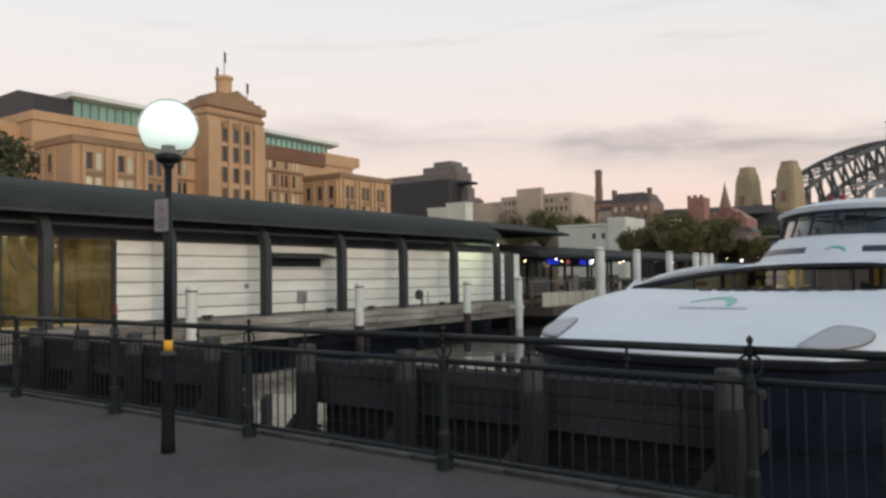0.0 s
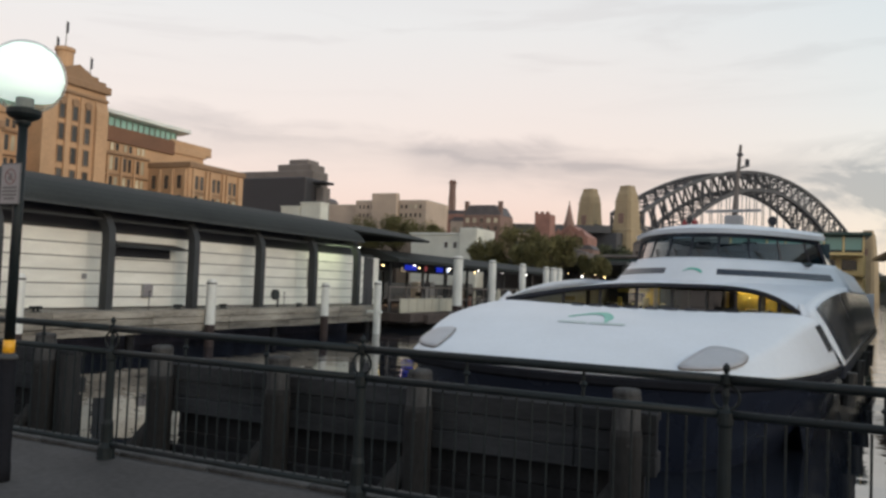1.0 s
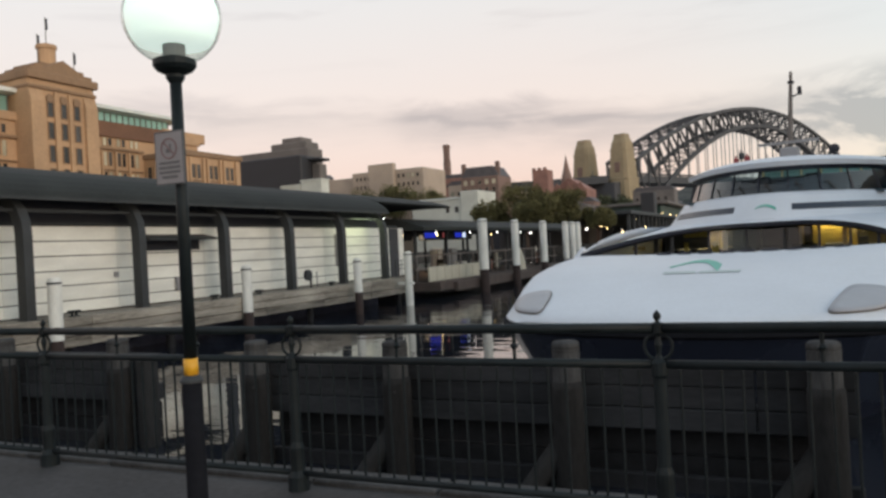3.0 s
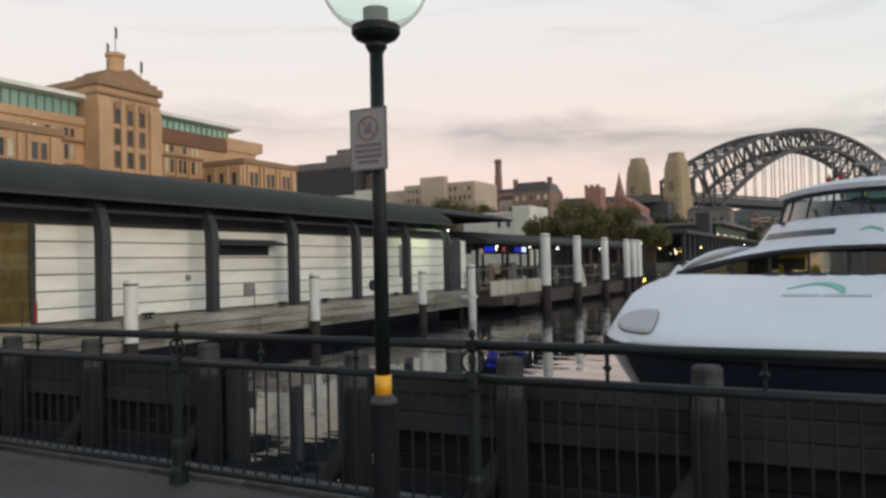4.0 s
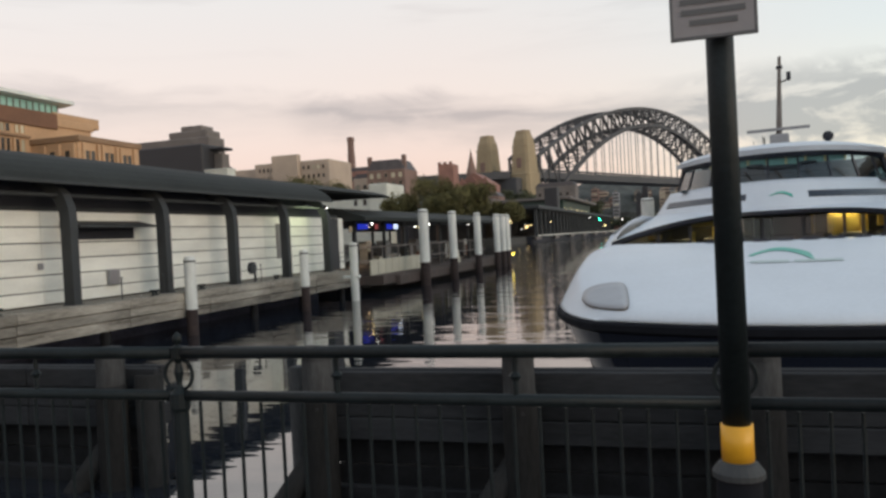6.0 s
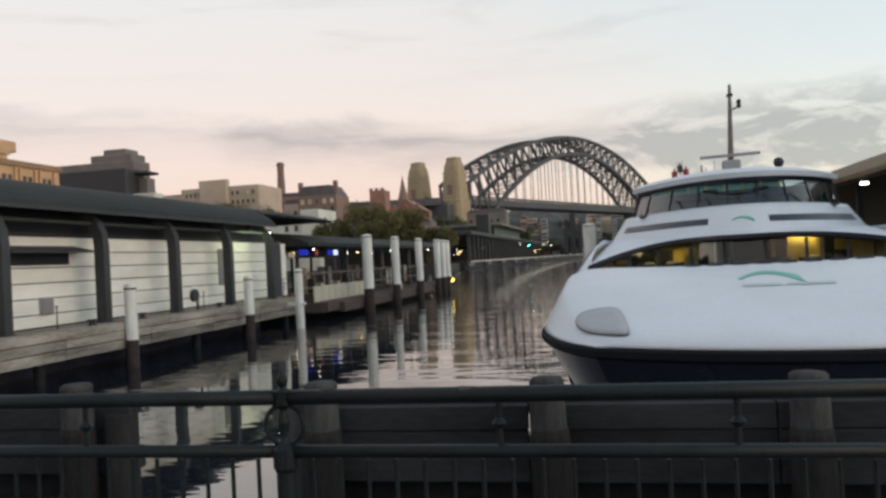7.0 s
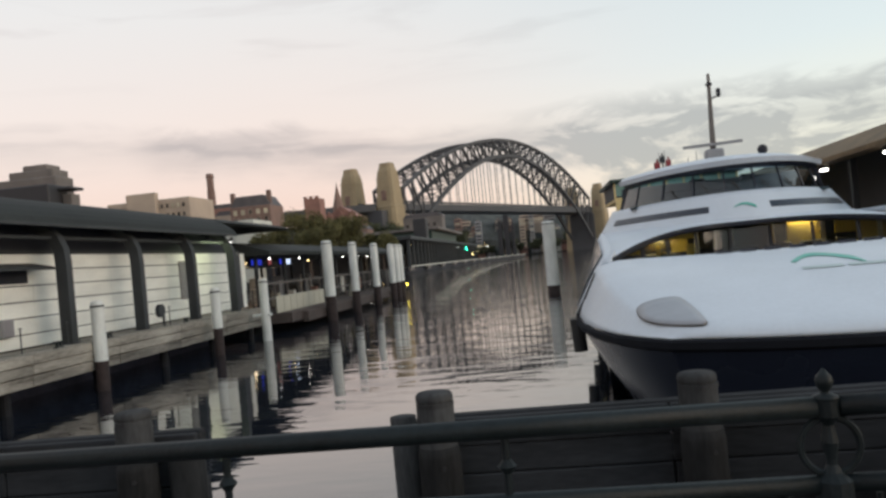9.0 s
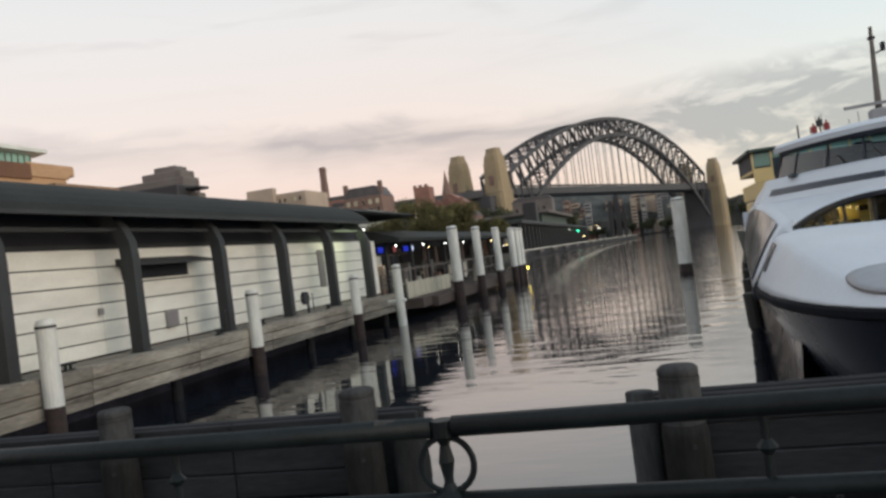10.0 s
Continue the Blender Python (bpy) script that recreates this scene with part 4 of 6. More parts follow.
# added black block in place of the deep shade between the hulls
part("tunnel_shade", B((-2.3, 13.0, -1.75), (2.3, 39.0, -0.6)), "black", ship)


def demi_hull(side):
    bm = bmesh.new()
    rows = []
    for z, rake, outer, inner in ((0.12, 11.5, 4.25, 2.3), (-0.3, 11.8, 4.12, 2.5), (-0.8, 12.2, 4.0, 2.65), (-1.5, 13.0, 3.85, 2.8), (-2.2, 13.6, 3.5, 3.1)):
        mid = (outer + inner) / 2 + 0.52
        ring = []
        for v in (0.0, 0.6, 1.4, 2.6, 4.2, 7, 12, 20, 28):
            k = min(1, (v / 6.0)) ** 0.7
            ring.append((side * (mid + (outer - mid) * k), rake + v, z))
        back = []
        for v in (28, 20, 12, 7, 4.2, 2.6, 1.4, 0.6, 0.0):
            k = min(1, (v / 6.0)) ** 0.7
            back.append((side * (mid + (inner - mid) * k), rake + v, z))
        rows.append(ring + back)
    sheet(bm, rows)
    return part("demi_hull", bm, "hull_navy", ship, smooth=True)


demi_hull(-1), demi_hull(1)


# bow ports
def port_outline(side):
    pts = [(2.32, 0.335), (2.31, 0.39), (2.43, 0.56), (2.55, 0.685), (2.68, 0.715), (2.95, 0.69), (3.20, 0.63), (3.30, 0.54), (3.27, 0.43), (3.12, 0.355), (2.85, 0.325), (2.45, 0.315)]
    for _ in range(2):
        cut = []
        for k, p in enumerate(pts):
            q = pts[(k + 1) % len(pts)]
            cut += [(0.75 * p[0] + 0.25 * q[0], 0.75 * p[1] + 0.25 * q[1]), (0.25 * p[0] + 0.75 * q[0], 0.25 * p[1] + 0.75 * q[1])]
        pts = cut
    return [(side * (2.80 + 0.93 * (u - 2.80)), 0.515 + 0.82 * (z - 0.515)) for u, z in pts]


def on_hood(u, z, lift):
    """The point of the hood with that u and height, lifted off the skin."""
    lo, hi = 8.02, 13.5
    for _ in range(40):
        v0 = (lo + hi) / 2
        s = max(-0.999, min(0.999, 0.84 * u / (0.875 * lerp(HALF, v0))))
        if hood_at(v0, s)[2] < z:
            lo = v0
        else:
            hi = v0
    p = hood_at(v0, s)
    return (u, p[1] - lift * 0.75, z + lift * 0.65)


def hood_patch(outline, lift, t, rings=3):
    """A plate that follows the hood within an outline of (u, z)."""
    cu, cz = sum(p[0] for p in outline) / len(outline), sum(p[1] for p in outline) / len(outline)
    fine = list(outline)
    bm = bmesh.new()
    loops = []
    for r in range(rings, 0, -1):
        f = r / rings
        loops.append([bm.verts.new(on_hood(cu + (u - cu) * f, cz + (z - cz) * f, lift)) for u, z in fine])
    c = bm.verts.new(on_hood(cu, cz, lift))
    for a, b in zip(loops, loops[1:]):
        for k in range(len(a)):
            bm.faces.new((a[k], a[(k + 1) % len(a)], b[(k + 1) % len(a)], b[k]))
    for k in range(len(fine)):
        bm.faces.new((loops[-1][k], loops[-1][(k + 1) % len(fine)], c))
    return bm


for side in (-1, 1):
    out_ = port_outline(side)
    pw = thick(part("bow_port", hood_patch(out_, 0.020, 0), "hatch", ship, "grey lens-shaped bow port", True), 0.03)
    cu, cz = sum(p[0] for p in out_) / len(out_), sum(p[1] for p in out_) / len(out_)
    big = [(cu + (u - cu) * 1.025, cz + (z - cz) * 1.045) for u, z in out_]
    thick(part("gasket", hood_patch(big, 0.012, 0), "grey_conc", pw, "", True), 0.02)

# the maker's swoosh and its line of lettering, as plain shapes
arc_o = [(-0.66 + 0.98 * t_, 0.965 + 0.15 * math.sin(math.pi * (0.12 + 0.72 * t_))) for t_ in [k / 10 for k in range(11)]]
arc_i = [(u + 0.06, z - 0.008 - 0.095 * (k / 10) ** 1.6) for k, (u, z) in enumerate(arc_o)]
bm = bmesh.new()
ro = [[on_hood(u, z, 0.012) for u, z in arc_o], [on_hood(u, z, 0.012) for u, z in arc_i]]
sheet(bm, ro)
thick(part("swoosh", bm, "green", ship, "green painted swoosh emblem"), 0.006)
for a, b in ((-0.62, -0.02), (0.06, 0.78)):
    bm = bmesh.new()
    sheet(bm, [[on_hood(a + (b - a) * k / 8, 0.955, 0.010) for k in range(9)], [on_hood(a + (b - a) * k / 8, 0.925, 0.010) for k in range(9)]])
    thick(part("lettering_bar", bm, "greytext", ship), 0.004)
for k in range(9):
    u0 = -1.55 + 0.46 * k
    part("name_bar", B((u0, 13.80, 1.20), (u0 + 0.30, 13.90, 1.268)), "navy", ship)

# foredeck well and its coaming
part("well_floor", B((-3.9, 14.2, 0.55), (3.9, 20, 0.6)), "cabin_dark", ship)


# swooping visor over the forward saloon
def visor_edge(s, dv=0.0, dz=0.0):
    return (3.62 * s, 14.3 + 5.0 * (1 - abs(s) ** 2.3) + dv, 1.31 + 0.58 * (1 - abs(s) ** 3.1) + dz)


def deck_base(s, dv=0.0, z=2.02):
    u = 4.05 * s
    return (u, 19.7 + 0.32 * u * u + dv, z)


S2 = [k / 20 for k in range(-20, 21)]
rows = []
for k in range(7):
    f = k / 6
    rows.append([tuple(a + (b - a) * f for a, b in zip(visor_edge(s), deck_base(s))) for s in S2])
part("visor_roof", sheet(bmesh.new(), rows), "white_paint", ship, smooth=True)
thick(ship.children[-1], 0.06)
# lip in navy: the shade below the visor edge is put into its colour
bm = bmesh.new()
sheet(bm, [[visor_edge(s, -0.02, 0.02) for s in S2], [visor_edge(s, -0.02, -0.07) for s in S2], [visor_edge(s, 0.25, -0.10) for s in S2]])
thick(part("visor_lip", bm, "navy", ship, "visor lip coloured dark for the shade under the visor"), 0.03)
# saloon glazing behind the visor, pane by pane
gl_s = [-0.97, -0.80, -0.62, -0.40, -0.14, 0.14, 0.40, 0.62, 0.80, 0.97]
for a, b in zip(gl_s, gl_s[1:]):
    ps = [a + (b - a) * k / 4 for k in range(5)]
    top = [visor_edge(s, 0.35, -0.03) for s in ps]
    g = part("saloon_window", sheet(bmesh.new(), [top, [(u, v - 0.15, 0.60) for u, v, z in top]]), "glass_dark", ship, "dark saloon windscreen pane")
    g.visible_shadow = False
for s in gl_s:
    u, v, z = visor_edge(s, 0.32, -0.03)
    part("saloon_mullion", beam(bmesh.new(), (u, v, z), (u, v - 0.15, 0.6), 0.07), "cabin_dark", ship)
# saloon inside: linings, lamps, yellow panels
part("saloon_back", B((-4.0, 24.0, 0.3), (4.0, 24.2, 1.95)), "navy", ship)
part("saloon_ceiling", B((-2.6, 20.4, 1.84), (2.6, 24.0, 1.88)), "cabin_pale", ship)
for u, v, z in ((-2.3, 20.6, 1.80), (1.7, 20.6, 1.80), (-1.9, 22.6, 1.80), (1.9, 22.6, 1.80)):
    part("saloon_lamp", B((u - 0.45, v - 0.14, z), (u + 0.45, v + 0.14, z + 0.04)), "bulb_cabin", ship)
for u, v, w, z0, z1, m_ in ((-2.95, 18.6, 0.12, 0.6, 1.7, "cabin_dark"), (-2.45, 20.2, 1.05, 1.58, 1.85, "cabin_yellow"), (-1.62, 20.2, 0.20, 0.6, 1.42, "cabin_yellow"), (-2.45, 20.2, 0.12, 0.6, 1.42, "cabin_yellow"), (-1.36, 20.5, 0.12, 0.6, 1.75, "pile_white"), (0.75, 21.0, 0.12, 0.6, 1.8, "cabin_pale"), (1.15, 20.6, 0.75, 0.7, 1.85, "cabin_yellow"), (1.95, 20.2, 0.10, 0.6, 1.7, "pile_white"), (2.35, 20.4, 0.9, 1.35, 1.75, "cabin_yellow"), (3.0, 18.6, 0.2, 0.7, 1.6, "cabin_pale"), (-3.3, 17.6, 0.35, 1.28, 1.40, "cabin_pale"), (-1.95, 21.6, 0.5, 0.7, 1.8, "cabin_yellow"), (1.85, 21.6, 0.4, 0.7, 1.8, "cabin_yellow"), (2.6, 19.4, 0.5, 0.7, 1.7, "cabin_yellow"), (-0.78, 20.7, 0.05, 0.6, 1.75, "grey_render"), (-0.30, 20.7, 0.05, 0.6, 1.75, "grey_render"), (-0.25, 20.75, 1.0, 0.6, 1.72, "navy"), (-1.15, 21.2, 0.9, 0.6, 1.8, "cabin_dark"), (0.80, 20.7, 0.05, 0.6, 1.75, "grey_render")):
    part("saloon_panel", B((u, v, z0), (u + w, v + 0.06, z1), 0.01), m_, ship)
first = None
for r in range(3):
    for c in range(7):
        u = -2.7 + 0.9 * c
        if first is None:
            bm = bmesh.new()
            box(bm, (-0.35, -0.05, 0.0), (0.35, 0.40, 0.40), 0.04)
            box(bm, (-0.35, 0.30, 0.30), (0.35, 0.42, 0.62), 0.04)
            first = part("saloon_seat", bm, "navy", ship)
            o = first
        else:
            o = new("saloon_seat", first.data)
            o.parent = ship
        o.location = (u, 20.2 + r * 1.1, 0.6)

# dark slot of glass in the hood's side, before the first side window
for side in (-1, 1):
    rows = [[(side * (p[0] + 0.02), p[1], p[2]) for p in (hood_at(v0, s) for v0 in (13.3, 13.6, 13.9, 14.15))] for s in (0.86, 0.90, 0.95)]
    thick(part("slot_window", sheet(bmesh.new(), rows), "side_glass", ship, "dark slot window in the hood side"), 0.015, 0.0)

# sides with long dark windows
SIDE_TOP = [(14.3, 1.34), (15, 1.46), (16, 1.62), (17.5, 1.78), (19, 1.88), (21, 1.98), (40, 1.98)]


def side_at(v, f, lift=0.0):
    """A point of the leaning side, f of the way up."""
    lean = 0.90 - 0.055 * min(7.0, v - 14.3)
    return (4.5 - lean * f + lift, v, 0.21 + (lerp(SIDE_TOP, v) - 0.21) * (1 - (1 - f) ** 1.5))


for side in (-1, 1):
    vs_ = (14.3, 15, 16, 17.5, 19, 21, 24, 28, 32, 36, 40)
    rows = []
    for f in (0, 0.15, 0.3, 0.5, 0.75, 1.0):
        rows.append([(side * p[0], p[1], p[2]) for p in (side_at(v, f) for v in vs_)])
    thick(part("side_shell", sheet(bmesh.new(), rows), "white_paint", ship, smooth=True), 0.03)
    v = 14.9
    while v < 38:
        lead = 0.5 if v < 15 else 0.05
        rows = []
        # real windows, enlarged so their dark glass also stands for the side's shade
        for f in (0.05, 0.3, 0.5, 0.82):
            rows.append([(side * p[0], p[1], p[2]) for p in (side_at(v + lead * f + w, f, 0.05) for w in (0, 0.7, 1.4, 2.1))])
        thick(part("side_window", sheet(bmesh.new(), rows), "side_glass", ship, "dark tinted side window"), 0.02, 0.0)
        v += 2.35
    bm = bmesh.new()
    beam(bm, (side * 4.44, 14.2, 0.06), (side * 4.48, 40, 0.06), 0.12, 0.26)
    part("side_fender", bm, "navy", ship)
    for k in range(4):
        bm = bmesh.new()
        rod(bm, (side * 4.52, 15.2 + 4.2 * k, -0.75), (side * 4.56, 15.2 + 4.2 * k, 0.0), 0.16, seg=12)
        part("hanging_fender", bm, "gasket", ship, "black rubber fender on a rope")
    # coaming frame where the visor meets the hood
    bm = bmesh.new()
    beam(bm, (side * 3.70, 14.2, 1.15), (side * 3.58, 14.5, 1.40), 0.10, 0.22)
    part("coaming", bm, "white_paint", ship)
part("cabin_roof", B((-4.0, 24.5, 1.92), (4.0, 40, 2.03)), "white_paint", ship)
part("stern_wall", B((-4.4, 39.8, -0.3), (4.4, 40, 1.95)), "white_paint", ship)


# upper deck front, stripes, wheelhouse
def nose(s, half, v0, bend, z, dv=0.0):
    u = half * s
    return (u, v0 + bend * u * u + dv, z)


def skin(h0, v0, b0, z0, h1, v1, b1, z1, ss, n=6, dv=0.0):
    rows = []
    for k in range(n + 1):
        f = k / n
        rows.append([nose(s, h0 + (h1 - h0) * f, v0 + (v1 - v0) * f, b0 + (b1 - b0) * f, z0 + (z1 - z0) * f, dv) for s in ss])
    return sheet(bmesh.new(), rows)


thick(part("upper_front", skin(4.1, 19.45, 0.32, 1.86, 3.55, 20.35, 0.40, 2.74, S2), "white_paint", ship, smooth=True), 0.05)
for a, b in ((-0.93, -0.24), (0.18, 0.93)):
    ss = [a + (b - a) * k / 14 for k in range(15)]
    h = lambda f: (4.1 + (3.55 - 4.1) * f, 19.45 + 0.9 * f, 0.32 + 0.08 * f, 1.86 + 0.88 * f)
    rows = [[nose(s, *h(f), -(0.07 + 0.24 * s * s)) for s in ss] for f in (0.42, 0.62)]
    thick(part("navy_stripe", sheet(bmesh.new(), rows), "navy", ship, "long dark navy stripe"), 0.02, 0)
rows = []
for g in (0, 1):
    rows.append([nose(-0.075 + 0.015 * k, *h(0.47 + 0.17 * math.sin(math.pi * (0.08 + 0.084 * k)) ** 0.8 - g * (0.02 + 0.007 * k)), -0.10) for k in range(11)])
thick(part("small_swoosh", sheet(bmesh.new(), rows), "green", ship, "small green swoosh emblem"), 0.01, 0)
for side in (-1, 1):
    bm = sheet(bmesh.new(), [[(side * 4.1, 24.8, 1.9), (side * 4.1, 38, 1.9)], [(side * 3.55, 25.4, 2.74), (side * 3.55, 38, 2.74)]])
    thick(part("upper_side", bm, "white_paint", ship), 0.05)
part("upper_deck_top", B((-3.5, 25.2, 2.68), (3.5, 38, 2.74)), "white_paint", ship)
thick(part("upper_ledge", skin(3.56, 20.33, 0.40, 2.73, 3.30, 20.75, 0.40, 2.76, S2, 1), "white_paint", ship, smooth=True), 0.03)
wl_s = [-1.0, -0.86, -0.62, -0.36, -0.10, 0.16, 0.42, 0.66, 0.88, 1.0]
for a, b in zip(wl_s, wl_s[1:]):
    ss = [a + (b - a) * k / 4 for k in range(5)]
    g = part("bridge_window", skin(3.28, 20.78, 0.40, 2.76, 2.98, 21.35, 0.40, 3.66, ss, 2), "glass_bridge", ship, "blue-green raked wheelhouse pane", True)
    g.visible_shadow = False
for s in wl_s[1:-1]:
    part("bridge_mullion", beam(bmesh.new(), nose(s, 3.29, 20.76, 0.40, 2.75), nose(s, 2.99, 21.33, 0.40, 3.68), 0.05), "navy", ship)
for s in (-0.49, -0.23, 0.03, 0.29, 0.54):
    bm = bmesh.new()
    beam(bm, nose(s, 3.25, 20.80, 0.40, 2.80, -0.06), nose(s - 0.07, 3.15, 20.98, 0.40, 3.10, -0.05), 0.03)
    part("wiper", bm, "gasket", ship)
for side in (-1, 1):
    bm = sheet(bmesh.new(), [[(side * 3.28, 25.1, 2.76), (side * 3.28, 28, 2.76)], [(side * 2.98, 24.9, 3.66), (side * 2.98, 28, 3.66)]])
    part("bridge_side_window", bm, "glass_bridge", ship)
    part("wing_post", beam(bmesh.new(), (side * 3.25, 25.1, 2.75), (side * 2.98, 24.9, 3.68), 0.12), "navy", ship)
part("bridge_rear", B((-3.2, 28, 2.7), (3.2, 28.1, 3.7)), "bridge_lining", ship)
part("bridge_floor", B((-3.0, 23.2, 2.70), (3.0, 28, 2.77)), "bridge_lining", ship)
part("console", B((-2.0, 22.9, 2.76), (2.0, 23.5, 3.12), 0.05), "cabin_dark", ship)
for u in (-0.7, 0.9):
    bm = bmesh.new()
    box(bm, (u - 0.28, 24.2, 2.77), (u + 0.28, 24.7, 3.1), 0.05)
    box(bm, (u - 0.26, 24.6, 3.0), (u + 0.26, 24.75, 3.55), 0.05)
    part("helm_chair", bm, "navy", ship)
rows = []
for k in range(11):
    f = (0, 0.03, 0.06, 0.1, 0.15, 0.22, 0.3, 0.45, 0.6, 0.8, 1.0)[k]
    row = []
    for s in S2:
        e = nose(s, 3.22, 20.85, 0.40, 3.66)
        a_ = (2.85 * s, 28.5, 3.92)
        z = 3.71 + lerp([(0, 0), (0.06, 0.17), (0.15, 0.27), (0.4, 0.38), (1, 0.40)], f) * (1 - 0.3 * s * s)
        row.append((e[0] + (a_[0] - e[0]) * f, e[1] + (a_[1] - e[1]) * f ** 0.9, z))
    rows.append(row)
thick(part("bridge_roof", sheet(bmesh.new(), rows), "white_paint", ship, smooth=True), 0.07)
bm = skin(3.24, 20.76, 0.40, 3.75, 3.20, 20.84, 0.40, 3.60, S2, 1)
thick(part("roof_brow", bm, "white_paint", ship, "white fascia under the wheelhouse roof"), 0.06)
bm = skin(3.10, 21.05, 0.40, 3.64, 3.06, 21.15, 0.40, 3.48, S2, 1)
thick(part("glass_header", bm, "navy", ship, "dark band above the wheelhouse glass"), 0.03)

# mast and roof gear
mast = part("mast", rod(bmesh.new(), (0.06, 26.0, 4.0), (0.20, 26.4, 7.38), 0.12, 0.055, seg=8), "grey_conc", ship, "grey raked signal mast")
part("mast_foot", B((-0.22, 25.7, 4.0), (0.40, 26.3, 4.62), 0.06), "grey_render", ship)
part("crossbar", beam(bmesh.new(), (-0.95, 25.9, 4.78), (1.05, 25.9, 4.80), 0.10, 0.10), "grey_render", mast)
part("mast_arm", beam(bmesh.new(), (0.18, 26.3, 6.45), (0.46, 26.3, 6.55), 0.05), "steel_dark", mast)
part("mast_lamp", B((0.40, 26.2, 6.5), (0.54, 26.36, 6.80), 0.03), "black", mast)
part("mast_collar", B((0.08, 26.28, 6.95), (0.29, 26.48, 7.05), 0.02), "black", mast)
bm = bmesh.new()
rod(bm, (1.55, 25.2, 4.05), (1.55, 25.2, 4.2), 0.06)
part("radar_foot", bm, "steel_dark", ship)
bm = bmesh.new()
bmesh.ops.create_uvsphere(bm, u_segments=16, v_segments=10, radius=0.17, matrix=Matrix.Translation((1.55, 25.2, 4.34)))
part("satellite_dome", bm, "black", ship, "black round horn dome", True)
for u, h_ in ((-1.85, 0.55), (-1.65, 0.75), (-1.45, 0.6)):
    bm = bmesh.new()
    rod(bm, (u, 26.5, 4.0), (u, 26.5, 4.0 + h_), 0.03)
    box(bm, (u - 0.09, 26.4, 4.0 + h_ - 0.35), (u + 0.09, 26.6, 4.0 + h_ - 0.1), 0.03)
    part("signal_light", bm, "red" if h_ < 0.7 else "steel_dark", ship)
for u, h_ in ((-0.75, 0.5), (-0.45, 0.7), (-1.95, 0.45), (-1.75, 0.8), (-1.56, 0.85), (-1.36, 0.5)):
    part("whip_aerial", rod(bmesh.new(), (u, 26.6, 4.0), (u, 26.6, 4.0 + h_), 0.014, seg=6), "grey_render", ship)

# ---- buildings across the cove ----
def window_on(parent, o, along, out, w, h, pane="pane", frame_m="brick_dk", split=True):
    """A framed window at o (its lower corner), along a wall that faces out."""
    o, a, n = Vector(o), Vector(along), Vector(out)
    up = Vector((0, 0, 1))
    t = max(0.10, min(w, h) * 0.06)
    bm = bmesh.new()
    for p, q in ((o, o + up * h), (o + a * w, o + a * w + up * h), (o + up * h, o + up * h + a * w), (o, o + a * w)):
        beam(bm, p + n * 0.12, q + n * 0.12, t, t * 1.6)
    if split:
        beam(bm, o + a * w / 2 + n * 0.08, o + a * w / 2 + up * h + n * 0.08, t * 0.8)
    wdw = part("window", bm, frame_m, parent)
    bm = bmesh.new()
    bm.faces.new([bm.verts.new(o + n * 0.05 + a * x + up * z) for x, z in ((0, 0), (w, 0), (w, h), (0, h))])
    part("pane", bm, pane, wdw)
    return wdw


def window_grid(parent, o, along, out, cols, rows, step, rise, w, h, frame_m="brick_dk", lit=0.2, pane="pane", split=True):
    for r in range(rows):
        for c in range(cols):
            p = Vector(o) + Vector(along) * (c * step) + Vector((0, 0, r * rise))
            window_on(parent, p, along, out, w, h, "pane_lit" if random.random() < lit else pane, frame_m, split)


Y, E_, S_ = (0, 1, 0), (1, 0, 0), (0, -1, 0)
mus = thing("museum", "large orange sandstone museum with central clock-style tower", "building")
part("main_wall", B((-150, 54, 0), (-118, 128, 28.6), 0.2), "brick", mus)
part("parapet", B((-150.3, 53.7, 27.2), (-117.6, 128.3, 28.7), 0.1), "brick", mus)
part("south_wing", B((-130, 54.5, 0), (-107, 72, 23.4), 0.2), "brick", mus)
part("south_wing_cornice", B((-130, 54.2, 22.5), (-106.6, 72.3, 23.7), 0.1), "brick_dk", mus)
part("north_wing", B((-130, 112, 0), (-107, 128.6, 23.6), 0.2), "brick", mus)
part("north_wing_cornice", B((-130, 111.7, 22.8), (-106.6, 128.9, 23.9), 0.1), "brick_dk", mus)
part("rear_block", B((-152, 44, 0), (-122, 56, 27.0), 0.2), "brick", mus)
part("attic_band", B((-149, 100, 26.6), (-117.5, 118.5, 29.6), 0.1), "band_brown", mus)
part("attic_block", B((-146, 118.5, 28), (-118.5, 131, 30.2), 0.2), "brick", mus)
part("tower_shaft", B((-131, 84.2, 0), (-114.5, 97.4, 34.6), 0.25), "brick", mus)
for y0, y1 in ((84.0, 86.6), (95.0, 97.6)):
    part("tower_buttress", prism(bmesh.new(), [(-113.9, 0), (-113.9, 30.5), (-115.2, 35.4), (-118, 35.4), (-118, 0)], y0, y1, axis=1), "brick", mus)
part("tower_cornice", B((-132, 83.6, 34.2), (-113.8, 98.0, 35.6), 0.15), "brick_dk", mus)
bm = bmesh.new()
for k, (w, z0, z1) in enumerate(((6.2, 35.6, 36.3), (5.0, 36.3, 37.1), (3.2, 37.1, 37.8))):
    box(bm, (-117.6 - w * 0.55, 90.8 - w, z0), (-117.6 + w * 0.55, 90.8 + w, z1), 0.1)
part("tower_cap", bm, "brick_dk", mus)
bm = bmesh.new()
lathe(bm, [(1.5, 37.6), (1.5, 40.6), (1.75, 40.8), (1.75, 41.4), (1.2, 41.6), (0, 41.8)], at=(-117.8, 90.6, 0), seg=14)
part("tower_drum", bm, "brick", mus)
